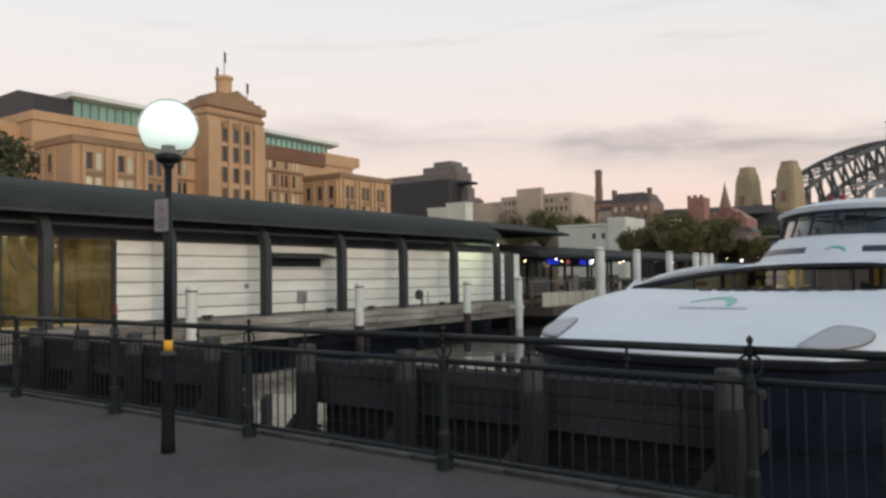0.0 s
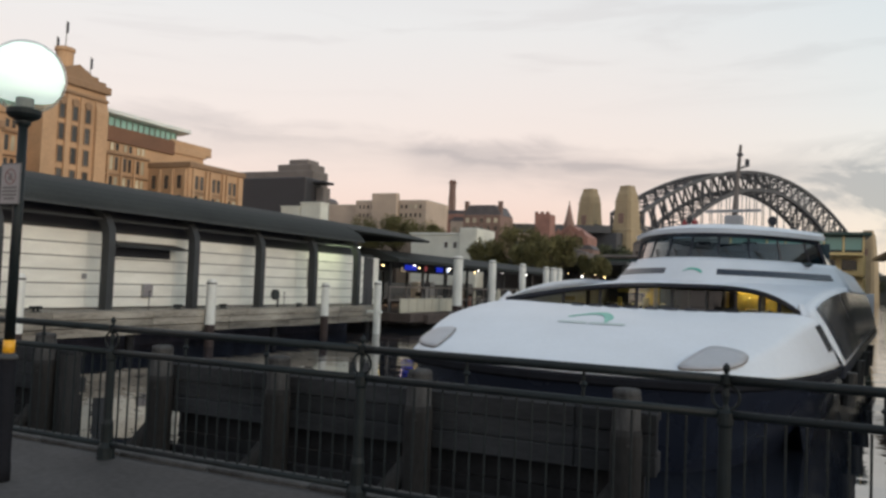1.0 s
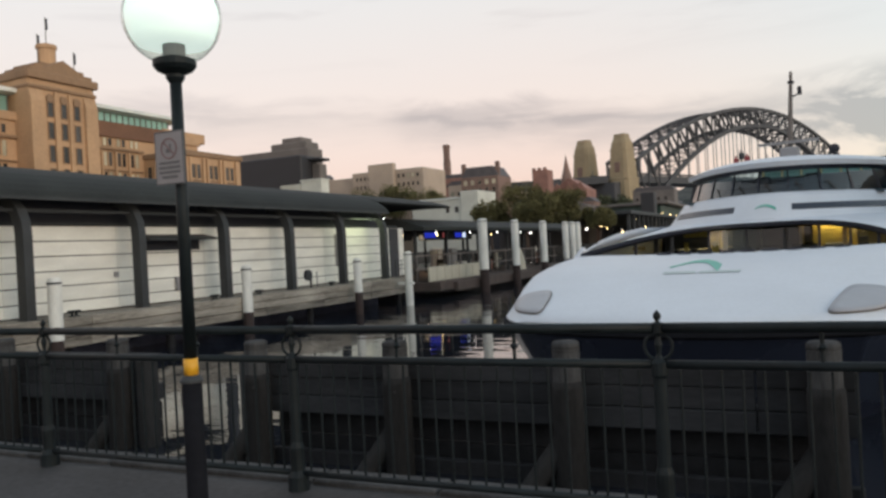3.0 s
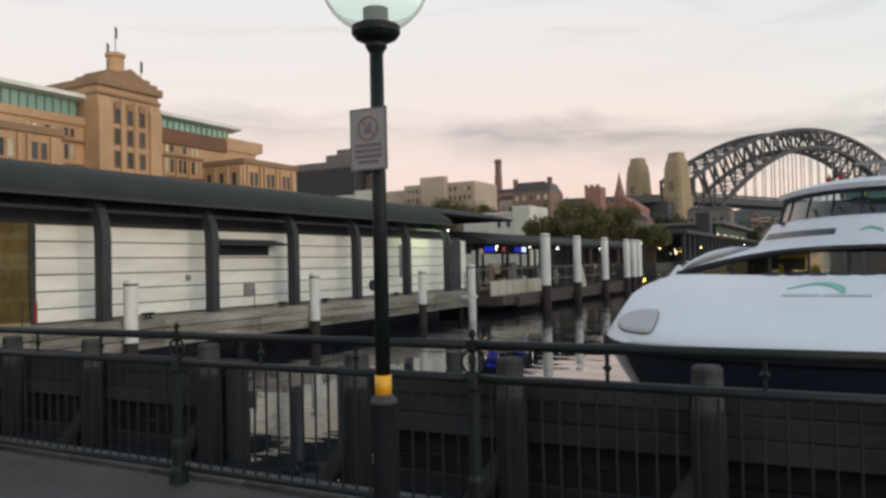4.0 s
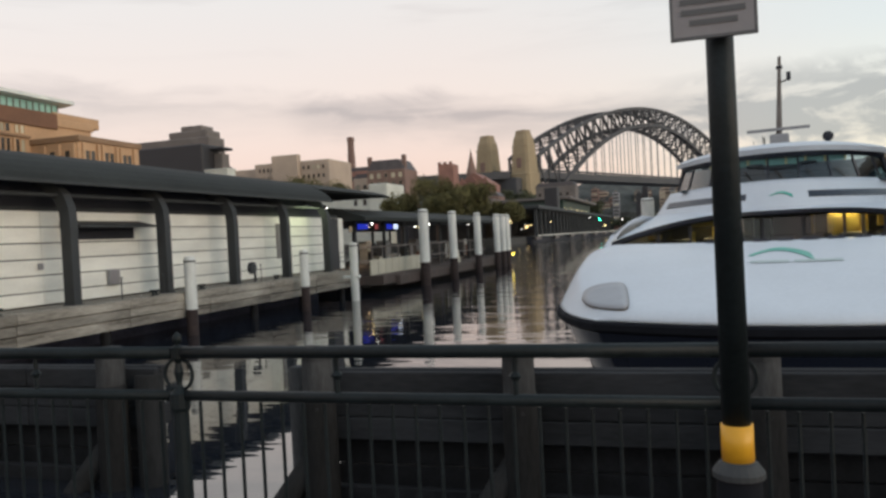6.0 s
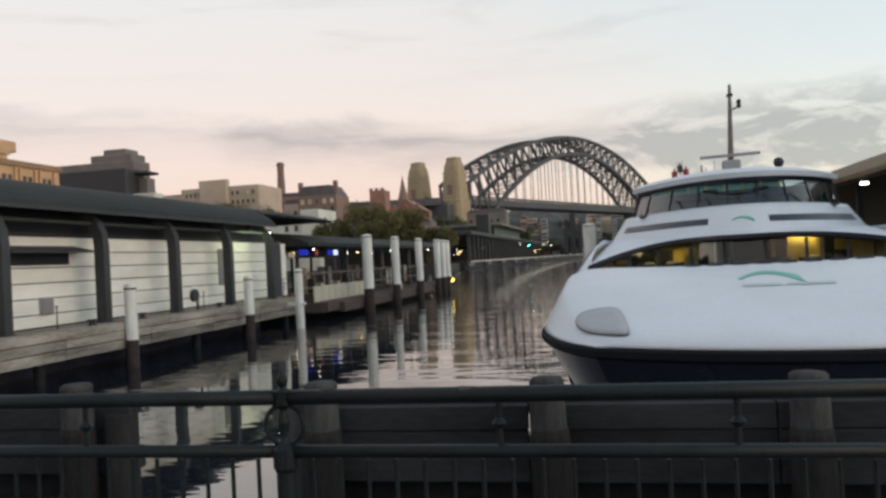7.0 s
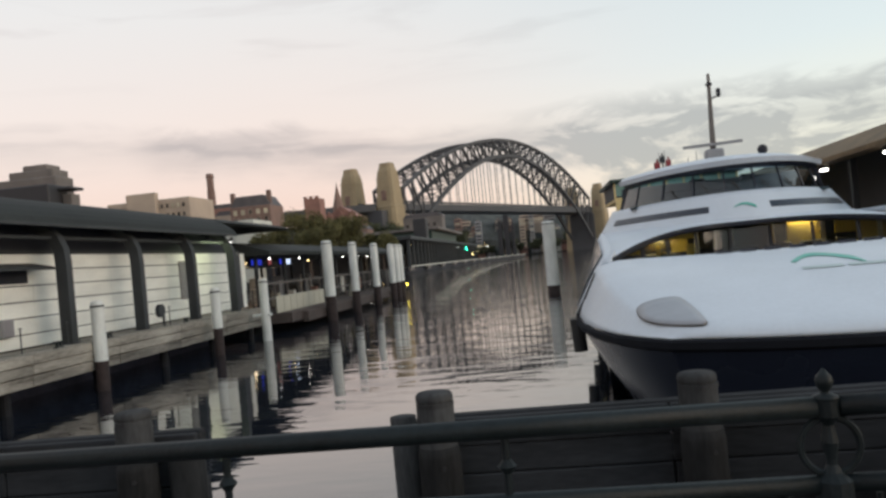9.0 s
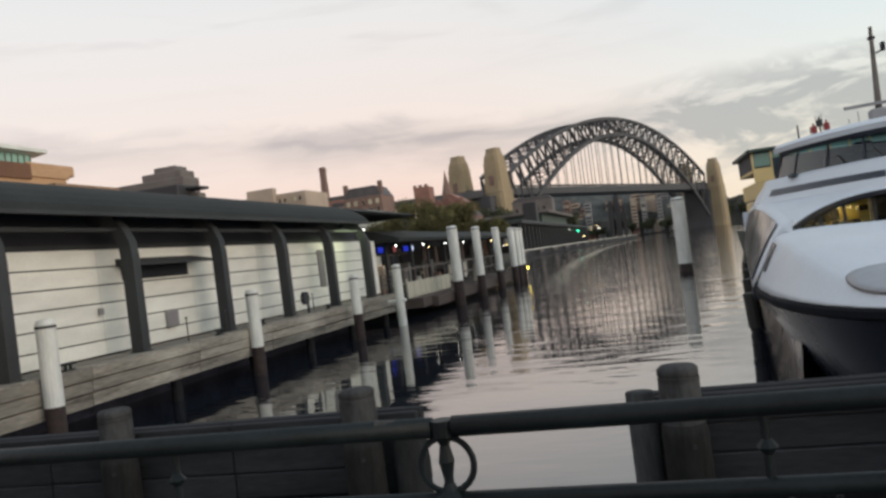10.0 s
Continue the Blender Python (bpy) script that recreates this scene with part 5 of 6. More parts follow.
for y, h_ in ((90.8, 46.6), (89.0, 43.2), (96.4, 41.5)):
    pole_ = part("flagpole", rod(bmesh.new(), (-118, y, 36), (-118, y, h_), 0.09, seg=6), "grey_conc", mus)
    part("flag", B((-118.05, y - 0.05, h_ - 2.2), (-117.95, y + 0.45, h_ - 0.2)), "navy", pole_)
for y0, y1 in ((61.0, 83.5), (99.2, 120.5)):
    part("glass_attic", B((-146, y0, 28.7), (-119.2, y1, 31.6)), "teal_glass", mus, "teal glazed rooftop storey")
    bm = prism(bmesh.new(), [(-117.2, 31.95), (-117.2, 32.65), (-118.5, 32.8), (-130, 33.0), (-147, 32.6), (-147, 31.6), (-120, 31.6)], y0 - 1.2, y1 + 2.2, axis=1)
    part("attic_roof", bm, "roof_pale", mus, "pale thin-edged rooftop canopy")
    for k in range(int((y1 - y0) / 1.5) + 1):
        part("glazing_bar", B((-119.2, y0 + 1.5 * k - 0.06, 28.7), (-119.0, y0 + 1.5 * k + 0.06, 31.6)), "grey_conc", mus)
part("plant_room", prism(bmesh.new(), [(-119, 29), (-119, 31.6), (-124, 32.9), (-146, 32.6), (-146, 29)], 54.5, 61.0, axis=1), "charcoal", mus)
# windows: wings in narrow pairs between ribs, main face in bays, tower in three narrow lights
for yb in (56.4, 61.6, 66.8):
    for z in (9.6, 14.2, 18.6):
        for dy in (0.0, 1.5):
            window_on(mus, (-107, yb + dy, z), Y, E_, 1.15, 3.3 if z < 18 else 2.7, "pane_lit" if (z < 18 or dy) and yb < 66 else "pane", "brick", False)
        part("spandrel", B((-107.1, yb - 0.2, z - 1.1), (-106.85, yb + 2.9, z - 0.25), 0.05), "brick_dk", mus)
    for dy in (-0.75, 3.0):
        part("wing_rib", B((-107.1, yb + dy, 0), (-106.45, yb + dy + 0.6, 22.3), 0.1), "brick", mus)
for yb in (113.4, 118.4, 123.4):
    for z in (10.2, 14.4, 18.4):
        for dy in (0.0, 1.5):
            window_on(mus, (-107, yb + dy, z), Y, E_, 1.15, 2.9, "pane_lit" if dy and z < 16 else "pane", "brick", False)
        part("spandrel", B((-107.1, yb - 0.2, z - 1.0), (-106.85, yb + 2.9, z - 0.25), 0.05), "brick_dk", mus)
    for dy in (-0.8, 3.0):
        part("wing_rib", B((-107.1, yb + dy, 0), (-106.45, yb + dy + 0.6, 22.6), 0.1), "brick", mus)
for xb in (-117.0, -113.6, -110.2):
    for z in (10.2, 14.4, 18.4):
        window_on(mus, (xb, 112, z), (1, 0, 0), S_, 1.3, 2.9, "pane", "brick", False)
        window_on(mus, (xb - 4, 54.5, z), (1, 0, 0), S_, 1.3, 2.9, "pane", "brick", False)
    for y_ in (111.6, 54.1):
        part("wing_rib", B((xb + 1.9 - (4 if y_ < 60 else 0), y_, 0), (xb + 2.6 - (4 if y_ < 60 else 0), y_ + 0.5, 22.4), 0.1), "brick", mus)
for yb in (73.2, 76.6, 80.0, 98.6, 101.9, 105.2, 108.5):
    for z, h_ in ((12.2, 3.3), (16.6, 3.3), (21.0, 2.8), (24.9, 1.6)):
        for dy in (0.0, 1.2):
            window_on(mus, (-118, yb + dy, z), Y, E_, 0.95, h_, "pane_lit" if random.random() < 0.6 else "pane", "brick", False)
    part("face_rib", B((-118.1, yb - 0.75, 0), (-117.45, yb - 0.25, 24.0), 0.1), "brick", mus)
for y0, y1 in ((72.2, 84.1), (97.5, 111.8)):
    part("string_course", B((-118.2, y0, 24.1), (-117.4, y1, 24.6), 0.1), "brick_dk", mus)
    part("string_course", B((-118.2, y0, 20.1), (-117.6, y1, 20.45), 0.1), "brick_dk", mus)
part("hoarding_board", B((-106.8, 60.6, 14.0), (-106.3, 67.2, 16.2), 0.05), "wall_white", mus, "pale board across the wing windows")
part("hoarding_board", B((-106.8, 122.6, 14.4), (-106.3, 127.4, 15.8), 0.05), "wall_white", mus, "pale board across the wing windows")
for yb in (87.5, 90.2, 92.9):
    for z in (16.2, 20.2, 24.2, 28.0):
        window_on(mus, (-114.5, yb, z), Y, E_, 1.2, 2.9, "pane", split=False)
for yb in (89.0, 91.9):
    part("tower_rib", B((-114.6, yb - 0.2, 12), (-114.1, yb + 0.4, 32.5), 0.1), "brick", mus)
for yb in (87.6, 90.3, 93.0):
    bm = bmesh.new()
    lathe(bm, [(0.0, -0.2), (0.75, -0.2), (0.75, 0.2), (0.0, 0.2)], seg=14)
    bmesh.ops.rotate(bm, verts=bm.verts, matrix=Matrix.Rotation(math.pi / 2, 3, "Y"))
    bmesh.ops.translate(bm, verts=bm.verts, vec=(-114.45, yb + 0.5, 31.2))
    part("arch_head", bm, "brick_dk", mus)
part("tower_frieze", B((-131.5, 83.85, 32.6), (-114.1, 97.75, 33.2), 0.1), "brick_dk", mus)
part("tower_pediment", prism(bmesh.new(), [(85.2, 35.5), (90.8, 38.2), (96.4, 35.5)], -119.5, -114.0, axis=0), "brick_dk", mus)

blk = thing("charcoal_building", "charcoal box-shaped gallery block with flat roof", "building")
part("block", B((-165, 196, 0), (-138, 205, 33.6), 0.3), "charcoal", blk)
part("ledge", B((-139, 200, 32.0), (-133.6, 206, 32.8), 0.2), "charcoal", blk)
part("side_return", B((-138, 202, 18), (-135.0, 206, 31.0), 0.2), "grey_conc", blk)
twr = thing("stepped_building", "grey brown stepped office block behind the gallery", "building")
for x0, x1, y0, z in ((-178, -146, 212, 38.4), (-162, -147.5, 213, 40.8), (-158, -150, 214, 42.6)):
    part("tier", B((x0, y0, 0), (x1, 221, z), 0.3), "grey_conc", twr)
window_grid(twr, (-177, 212, 34), (1, 0, 0), S_, 7, 1, 4.2, 3.2, 2.4, 1.6, "grey_conc", 0.1)
for x0, x1, z, m_ in ((-98.5, -93.6, 17.0, "white_render"), (-93.4, -88.2, 17.8, "white_render")):
    wbx = thing("white_hut", "white box-like rooftop cabin by the quay", "cabin", "white rooftop cabins")
    part("wall_block", B((x0, 131, 0), (x1, 134, z - 0.4), 0.1), m_, wbx)
    part("roof", B((x0 - 0.1, 130.9, z - 0.4), (x1 + 0.1, 134.1, z), 0.05), "white_render", wbx)
pal = thing("apricot_building", "pale apricot rendered low office building", "building")
part("main", B((-169, 278, 0), (-135, 300, 35.8), 0.3), "pale_stone", pal)
part("step", B((-160, 276, 0), (-148, 279, 38.5), 0.3), "pale_stone", pal)
part("west_block", B((-205, 282, 0), (-168, 300, 34.5), 0.3), "pale_stone", pal)
window_grid(pal, (-167, 278, 28.5), (1, 0, 0), S_, 4, 2, 1.9, 3.6, 1.0, 1.7, "pale_stone", 0.1, split=False)
window_grid(pal, (-147, 278, 28.5), (1, 0, 0), S_, 5, 2, 2.2, 3.6, 1.1, 1.7, "pale_stone", 0.2, split=False)
wh = thing("white_warehouse", "old white rendered warehouse with plain gable", "building")
part("long_wall", B((-117, 230, 0), (-98.6, 246, 18.2), 0.2), "white_render", wh)
part("gable_block", B((-98.6, 229.4, 0), (-92.2, 246, 20.4), 0.2), "white_render", wh)
part("eave", B((-117.5, 229.6, 18.0), (-98.4, 246, 18.6), 0.1), "roof_pale", wh)
for x in (-104.2, -100.9):
    window_on(wh, (x, 230, 13.6), (1, 0, 0), S_, 1.2, 1.9, "pane", "grey_render", False)
ch = thing("brick_chimney", "tall dark red brick chimney stack", "chimney")
bm = bmesh.new()
for k, (w, z0, z1) in enumerate(((2.1, 0, 40), (1.85, 40, 58), (1.65, 58, 66), (2.0, 66, 67.0), (1.7, 67.0, 68.3))):
    box(bm, (-198 - w, 445 - w, z0), (-198 + w, 445 + w, z1), 0.15)
part("stack", bm, "dark_brick", ch)
part("flue_rib", B((-195.5, 443.5, 0), (-192.5, 447, 46), 0.2), "dark_brick", ch)
hot = thing("brick_hotel", "old brown brick hotel with slate mansard roof", "building")
part("wall_block", B((-138, 324, 0), (-119.5, 342, 34.0), 0.2), "dark_brick", hot)
part("mansard", prism(bmesh.new(), [(-138, 34), (-135, 38.6), (-122.5, 38.6), (-119.5, 34)], 324.5, 341, axis=1), "slate", hot)
window_grid(hot, (-136.5, 324, 26.6), (1, 0, 0), S_, 5, 2, 3.5, 3.7, 1.7, 2.2, "pale_stone", 0.5)
for x in (-137.4, -120.6):
    part("chimney", B((x - 0.9, 326, 34), (x + 0.9, 328, 40.6), 0.1), "dark_brick", hot)
rowh = thing("terrace_row", "row of low dull roofed terraces", "building")
part("wall_block", B((-119, 345, 0), (-84, 360, 18.5), 0.2), "grey_conc", rowh)
part("roof_ridge", prism(bmesh.new(), [(-119.5, 18.5), (-112, 22.4), (-104, 20.6), (-96, 21.6), (-84, 18.5)], 345, 360, axis=1), "slate", rowh)
window_grid(rowh, (-117, 345, 13.5), (1, 0, 0), S_, 8, 1, 4.1, 3.5, 1.5, 1.8, "pale_stone", 0.4)
rbt = thing("red_brick_block", "small square red brick tower block", "building")
part("wall_block", B((-121, 380, 0), (-112.6, 390, 40.0), 0.2), "red_brick", rbt)
for x in (-121, -118, -115):
    part("merlon", B((x, 380, 40), (x + 1.6, 381.5, 41.2), 0.05), "red_brick", rbt)
chu = thing("spired_church", "red brick gabled hall with a slender slate spire", "building")
part("nave", prism(bmesh.new(), [(-117, 0), (-117, 30), (-107.5, 36.4), (-98, 30), (-98, 0)], 402, 424, axis=1), "red_brick", chu)
bm = bmesh.new()
lathe(bm, [(3.4, 30), (3.0, 37.5), (1.6, 43), (0.5, 48), (0.0, 51)], at=(-111.2, 412, 0), seg=8)
part("spire", bm, "dark_brick", chu)
for x in (-114, -107.5, -101):
    part("gable", prism(bmesh.new(), [(x - 2.4, 24), (x - 2.4, 30), (x, 34), (x + 2.4, 30), (x + 2.4, 24)], 400.6, 402, axis=1), "red_brick", chu)
    window_on(chu, (x - 0.7, 400.6, 26.4), (1, 0, 0), S_, 1.4, 3.0, "pane", "pale_stone", False)
for x, y, w, z, m_, nm in ((-226, 262, 30, 33, "grey_conc", "grey"), (-94, 366, 16, 21, "dark_brick", "brown brick"), (-66, 420, 22, 27, "grey_conc", "dim grey"), (-150, 352, 14, 33.5, "pale_stone", "pale stone"), (-245, 330, 50, 42, "grey_conc", "dim grey"), (-215, 390, 30, 46, "dark_brick", "brown brick"), (-178, 410, 22, 43, "red_brick", "red brick")):
    hb = thing("town_building", f"{nm} old town building with small windows", "building", "old town buildings")
    part("wall_block", B((x - w / 2, y, 0), (x + w / 2, y + 14, z), 0.2), m_, hb)
    part("roof", prism(bmesh.new(), [(x - w / 2 - 0.4, z), (x - w / 2 + 2, z + 2.2), (x + w / 2 - 2, z + 2.2), (x + w / 2 + 0.4, z)], y, y + 14, axis=1), "slate", hb)
    window_grid(hb, (x - w / 2 + 1.5, y, z - 5.5), (1, 0, 0), S_, max(2, int(w / 4)), 1, 3.8, 3, 1.6, 2.0, "grey_conc", 0.4)

# ---- passenger terminal and its long white-edged wharf ----
PA, PB = Vector((-46, 240, 0)), Vector((-14, 700, 0))
far = thing("terminal_wharf", "long low white-edged wharf with dark openings", "wharf", kind="structure")
d = (PB - PA).normalized()
for k in range(34):
    a, b = PA + d * (13.5 * k), PA + d * (13.5 * k + 13.2)
    bm = bmesh.new()
    beam(bm, a + Vector((0, 0, 0.85)), b + Vector((0, 0, 0.85)), 0.9, 0.36)
    part("edge_beam", bm, "white_render", far)
    if k % 2 == 0:
        bm = bmesh.new()
        beam(bm, a + Vector((0, 0, 0.05)), a + d * 6.0 + Vector((0, 0, 0.05)), 0.8, 1.05)
        part("fender_block", bm, "grey_conc", far)
bm = bmesh.new()
beam(bm, PA + Vector((-8.2, 0, -1.35)), PB + Vector((-8.2, 0, -1.35)), 14, 3.8)
part("dark_core", bm, "black", far)
term = thing("passenger_terminal", "low dim steel passenger terminal with columns and flat roofs", "building")
part("roof_deck", B((-92, 236, 9.4), (-44, 520, 10.6), 0.2), "steel_dark", term)
part("upper_roof", B((-84, 360, 17), (-50, 480, 18.4), 0.3), "grey_conc", term)
part("glass_hall", B((-82, 362, 10.6), (-54, 478, 17)), "ferry_green", term)
part("back_wall", B((-92, 236, 0.6), (-88, 520, 9.4)), "black", term)
for k in range(33):
    for x in (-45.5,):
        part("column", B((x - 0.5, 238 + 8.6 * k, 0.6), (x + 0.5, 239 + 8.6 * k, 9.4), 0.1), "steel_dark", term)
for k in range(5):
    part("hall_lamp", B((-53.9, 366 + 23 * k, 12.2), (-53.7, 367.2 + 23 * k, 12.8)), "bulb_warm", term)
part("lift_tower", B((-60, 345, 0.6), (-54, 352, 22), 0.3), "charcoal", term)
gt = thing("glass_restaurant", "green glazed curved-roof pavilion with warm lights", "building")
part("hall", prism(bmesh.new(), [(-118, 8), (-118, 17), (-104, 21.5), (-86, 19), (-80, 14), (-80, 8)], 452, 492, axis=1), "ferry_green", gt)
part("roof", prism(bmesh.new(), [(-119, 17.2), (-104, 22.0), (-85, 19.5), (-78, 14.2), (-79, 13.8), (-104, 21.4), (-119, 16.6)], 450, 493, axis=1), "roof_pale", gt)
for k in range(9):
    part("lamp", B((-114 + 3.7 * k, 451.5, 12.5 + (k % 2) * 2), (-112.2 + 3.7 * k, 451.8, 13.4 + (k % 2) * 2)), "bulb_warm", gt)
for x, y, z, m_ in ((-49, 420, 6.8, "nav_red"), (-43, 421, 7.2, "nav_green")):
    sg = thing("harbour_light", "small coloured harbour signal lamp on a mast", "light", "harbour signal lamps", at=(x, y, 0))
    part("pole", rod(bmesh.new(), (0, 0, 0.5), (0, 0, z), 0.2, seg=6), "steel_dark", sg)
    bm = bmesh.new()
    bmesh.ops.create_uvsphere(bm, u_segments=10, v_segments=6, radius=0.24, matrix=Matrix.Translation((0, 0, z + 0.2)))
    part("lamp", bm, m_, sg)
rng = random.Random(5)
for k in range(60):
    y = rng.uniform(240, 560)
    x = -46 + (y - 240) * 0.07 - rng.uniform(2, 60)
    lt = thing("quay_lamp", "tiny warm quayside lamp on a slim post", "light", "quayside lamps", at=(x, y, 0.6))
    h_ = rng.uniform(3.5, 9)
    part("pole", rod(bmesh.new(), (0, 0, 0), (0, 0, h_), 0.07, seg=5), "steel_dark", lt)
    bm = bmesh.new()
    bmesh.ops.create_icosphere(bm, subdivisions=1, radius=rng.uniform(0.16, 0.34), matrix=Matrix.Translation((0, 0, h_)))
    part("lamp", bm, "bulb_warm" if k % 4 else "bulb", lt)

# ---- the arch bridge ----
br = thing("arch_bridge", "great grey steel arch bridge with hangers and granite pylons", "bridge")
AX = Vector((0.413, 0.911, 0)).normalized()
AC = Vector((AX.y, -AX.x, 0))
MID = Vector((-33.0, 852.5, 0))
HS, NP = 226.0, 28


def lower(t):
    return 14 + (109.5 - 14) * (1 - t * t)


def upper(t):
    return lower(t) + 16.5 + 36.0 * t * t


def bpt(t, side, z):
    return MID + AX * (HS * t) + AC * (15 * side) + Vector((0, 0, z))


TS = [-1 + 2 * k / NP for k in range(NP + 1)]
for side in (-1, 1):
    for a, b in zip(TS, TS[1:]):
        part("lower_chord", beam(bmesh.new(), bpt(a, side, lower(a)), bpt(b, side, lower(b)), 2.6, 3.6), "bridge", br)
        part("upper_chord", beam(bmesh.new(), bpt(a, side, upper(a)), bpt(b, side, upper(b)), 2.4, 3.0), "bridge", br)
    for k, t in enumerate(TS):
        part("truss_post", beam(bmesh.new(), bpt(t, side, lower(t)), bpt(t, side, upper(t)), 1.5), "bridge", br)
        if k < NP:
            b = TS[k + 1]
            p, q = ((t, lower(t)), (b, upper(b))) if t >= 0 else ((t, upper(t)), (b, lower(b)))
            part("truss_diagonal", beam(bmesh.new(), bpt(p[0], side, p[1]), bpt(q[0], side, q[1]), 1.5), "bridge", br)
        if lower(t) > 58:
            part("hanger", beam(bmesh.new(), bpt(t, side, 54), bpt(t, side, lower(t)), 0.75), "hanger", br)
        elif 0 < k < NP:
            part("deck_post", beam(bmesh.new(), bpt(t, side, lower(t)), bpt(t, side, 52), 1.2), "bridge", br)
for f in (upper, lower):
    for a, b in zip(TS, TS[1:]):
        if f is lower and abs(a) > 0.72:
            continue
        bm = bmesh.new()
        beam(bm, bpt(a, -1, f(a)), bpt(a, 1, f(a)), 1.0)
        beam(bm, bpt(a, -1, f(a)), bpt(b, 1, f(b)), 0.8)
        beam(bm, bpt(a, 1, f(a)), bpt(b, -1, f(b)), 0.8)
        part("lateral_bracing", bm, "bridge", br)
bm = bmesh.new()
a, b = MID - AX * 250, MID + AX * 268
beam(bm, a + Vector((0, 0, 51.0)), b + Vector((0, 0, 51.0)), 30, 6.0)
part("deck_girder", bm, "bridge", br)
for s in (-1, 1):
    bm = bmesh.new()
    beam(bm, a + AC * 14.5 * s + Vector((0, 0, 55.4)), b + AC * 14.5 * s + Vector((0, 0, 54.8)), 0.5, 1.8)
    part("parapet", bm, "bridge", br)
for k in range(24):
    t = -1.1 + 0.1 * k
    bm = bmesh.new()
    rod(bm, MID + AX * HS * t - AC * 13.5 + Vector((0, 0, 54)), MID + AX * HS * t - AC * 13.5 + Vector((0, 0, 60)), 0.25, seg=5)
    lp = part("lamp_post", bm, "hanger", br)
for end in (-1, 1):
    for side in (-1, 1):
        c = MID + AX * (end * 242) + AC * (19 * side) + Vector((-5.5 if end < 0 else 3.0, 0, 0))
        py = part("pylon", bmesh.new(), "pylon", br)
        bm = bmesh.new()
        fr = Matrix.Translation(c) @ Matrix(((AX.x, AC.x, 0, 0), (AX.y, AC.y, 0, 0), (0, 0, 1, 0), (0, 0, 0, 1)))
        prof = [(9.8, -2), (8.9, 44), (8.6, 50), (8.0, 52), (6.7, 74), (6.2, 80), (5.0, 83.5), (4.5, 87.0)]
        rings = []
        for w, z in prof:
            ww = w * 1.12
            ch_ = w * (0.80 if z < 76 else 0.72)
            rings.append([bm.verts.new(fr @ Vector(p)) for p in ((-w, -ch_, z), (-ch_, -ww, z), (ch_, -ww, z), (w, -ch_, z), (w, ch_, z), (ch_, ww, z), (-ch_, ww, z), (-w, ch_, z))])
        for p, q in zip(rings, rings[1:]):
            for k in range(8):
                bm.faces.new((p[k], p[(k + 1) % 8], q[(k + 1) % 8], q[k]))
        bm.faces.new(rings[-1])
        bmesh.ops.recalc_face_normals(bm, faces=bm.faces)
        bm.to_mesh(py.data)
        bm.free()
        for half, z0, z1 in ((8.75, 49.9, 51.0), (6.85, 73.8, 74.6)):
            part("pylon_cornice", box(bmesh.new(), (-half, -half * 1.12, z0), (half, half * 1.12, z1), 0.3, fr), "pylon", py)
        for dx, dy, w_, z0, z1 in ((0, -1.14, 3.0, 56, 64), (-1.02, 0, 2.4, 56, 64)):
            bm = bmesh.new()
            q = Vector((dx * 7.4, dy * 7.4, 0))
            box(bm, (q.x - (w_ if dx == 0 else 0.6), q.y - (w_ if dy == 0 else 0.6), z0), (q.x + (w_ if dx == 0 else 0.6), q.y + (w_ if dy == 0 else 0.6), z1), 0.2, fr)
            part("pylon_niche", bm, "dark_brick", py)
    bm = bmesh.new()
    c = MID + AX * (end * 245)
    fr = Matrix.Translation(c) @ Matrix(((AX.x, AC.x, 0, 0), (AX.y, AC.y, 0, 0), (0, 0, 1, 0), (0, 0, 0, 1)))
    box(bm, (-16, -17, -3), (16, 17, 47.5), 0.5, fr)
    part("abutment", bm, "bridge", br)
bm = bmesh.new()
beam(bm, MID - AX * 250 + Vector((0, 0, 50.5)), MID - AX * 262 + Vector((-0.93, -0.36, 0)) * 420 + Vector((0, 0, 44)), 28, 6.0)
part("approach_deck", bm, "bridge", br)
for k in range(1, 6):
    c = MID - AX * 262 + Vector((-0.93, -0.36, 0)) * (62 * k)
    bm = bmesh.new()
    beam(bm, c + AC * 12 + Vector((0, 0, 0)), c + AC * 12 + Vector((0, 0, 49)), 5)
    beam(bm, c - AC * 12 + Vector((0, 0, 0)), c - AC * 12 + Vector((0, 0, 49)), 5)
    part("approach_pier", bm, "bridge", br)

# ---- far shore under and beside the bridge ----
bm = bmesh.new()
xs = list(range(-1200, 1500, 12))
rows = [[], [], [], []]
for x in xs:
    h_ = lerp([(-1200, 84), (-160, 82), (-60, 79), (0, 74), (110, 68), (140, 32), (1500, 30)], x) + 9 * noise.noise(Vector((x * 0.012, 3.1, 0))) + 6 * noise.noise(Vector((x * 0.03, 7.7, 0))) + 4 * noise.noise(Vector((x * 0.11, 1.7, 0)))
    rows[0].append((x, 1235, -3)), rows[1].append((x, 1245 + 8 * noise.noise(Vector((x * 0.05, 0.5, 0))), h_ * 0.35)), rows[2].append((x, 1285 + 20 * noise.noise(Vector((x * 0.04, 9.5, 0))), h_ * 0.72)), rows[3].append((x, 1345, h_))
tagged(link("far_shore", sheet(bm, rows), "hill"), "dim wooded far shore of the harbour", "shore", kind="structure")
bm = bmesh.new()
prism(bm, [(84, -3), (86, 18), (98, 31), (120, 36), (150, 33), (190, 37), (240, 41), (330, 42), (420, 30), (430, -3)], 1100, 1180, axis=1)
tagged(link("headland", bm, "hill"), "dark wooded headland beside the bridge", "headland", kind="structure")


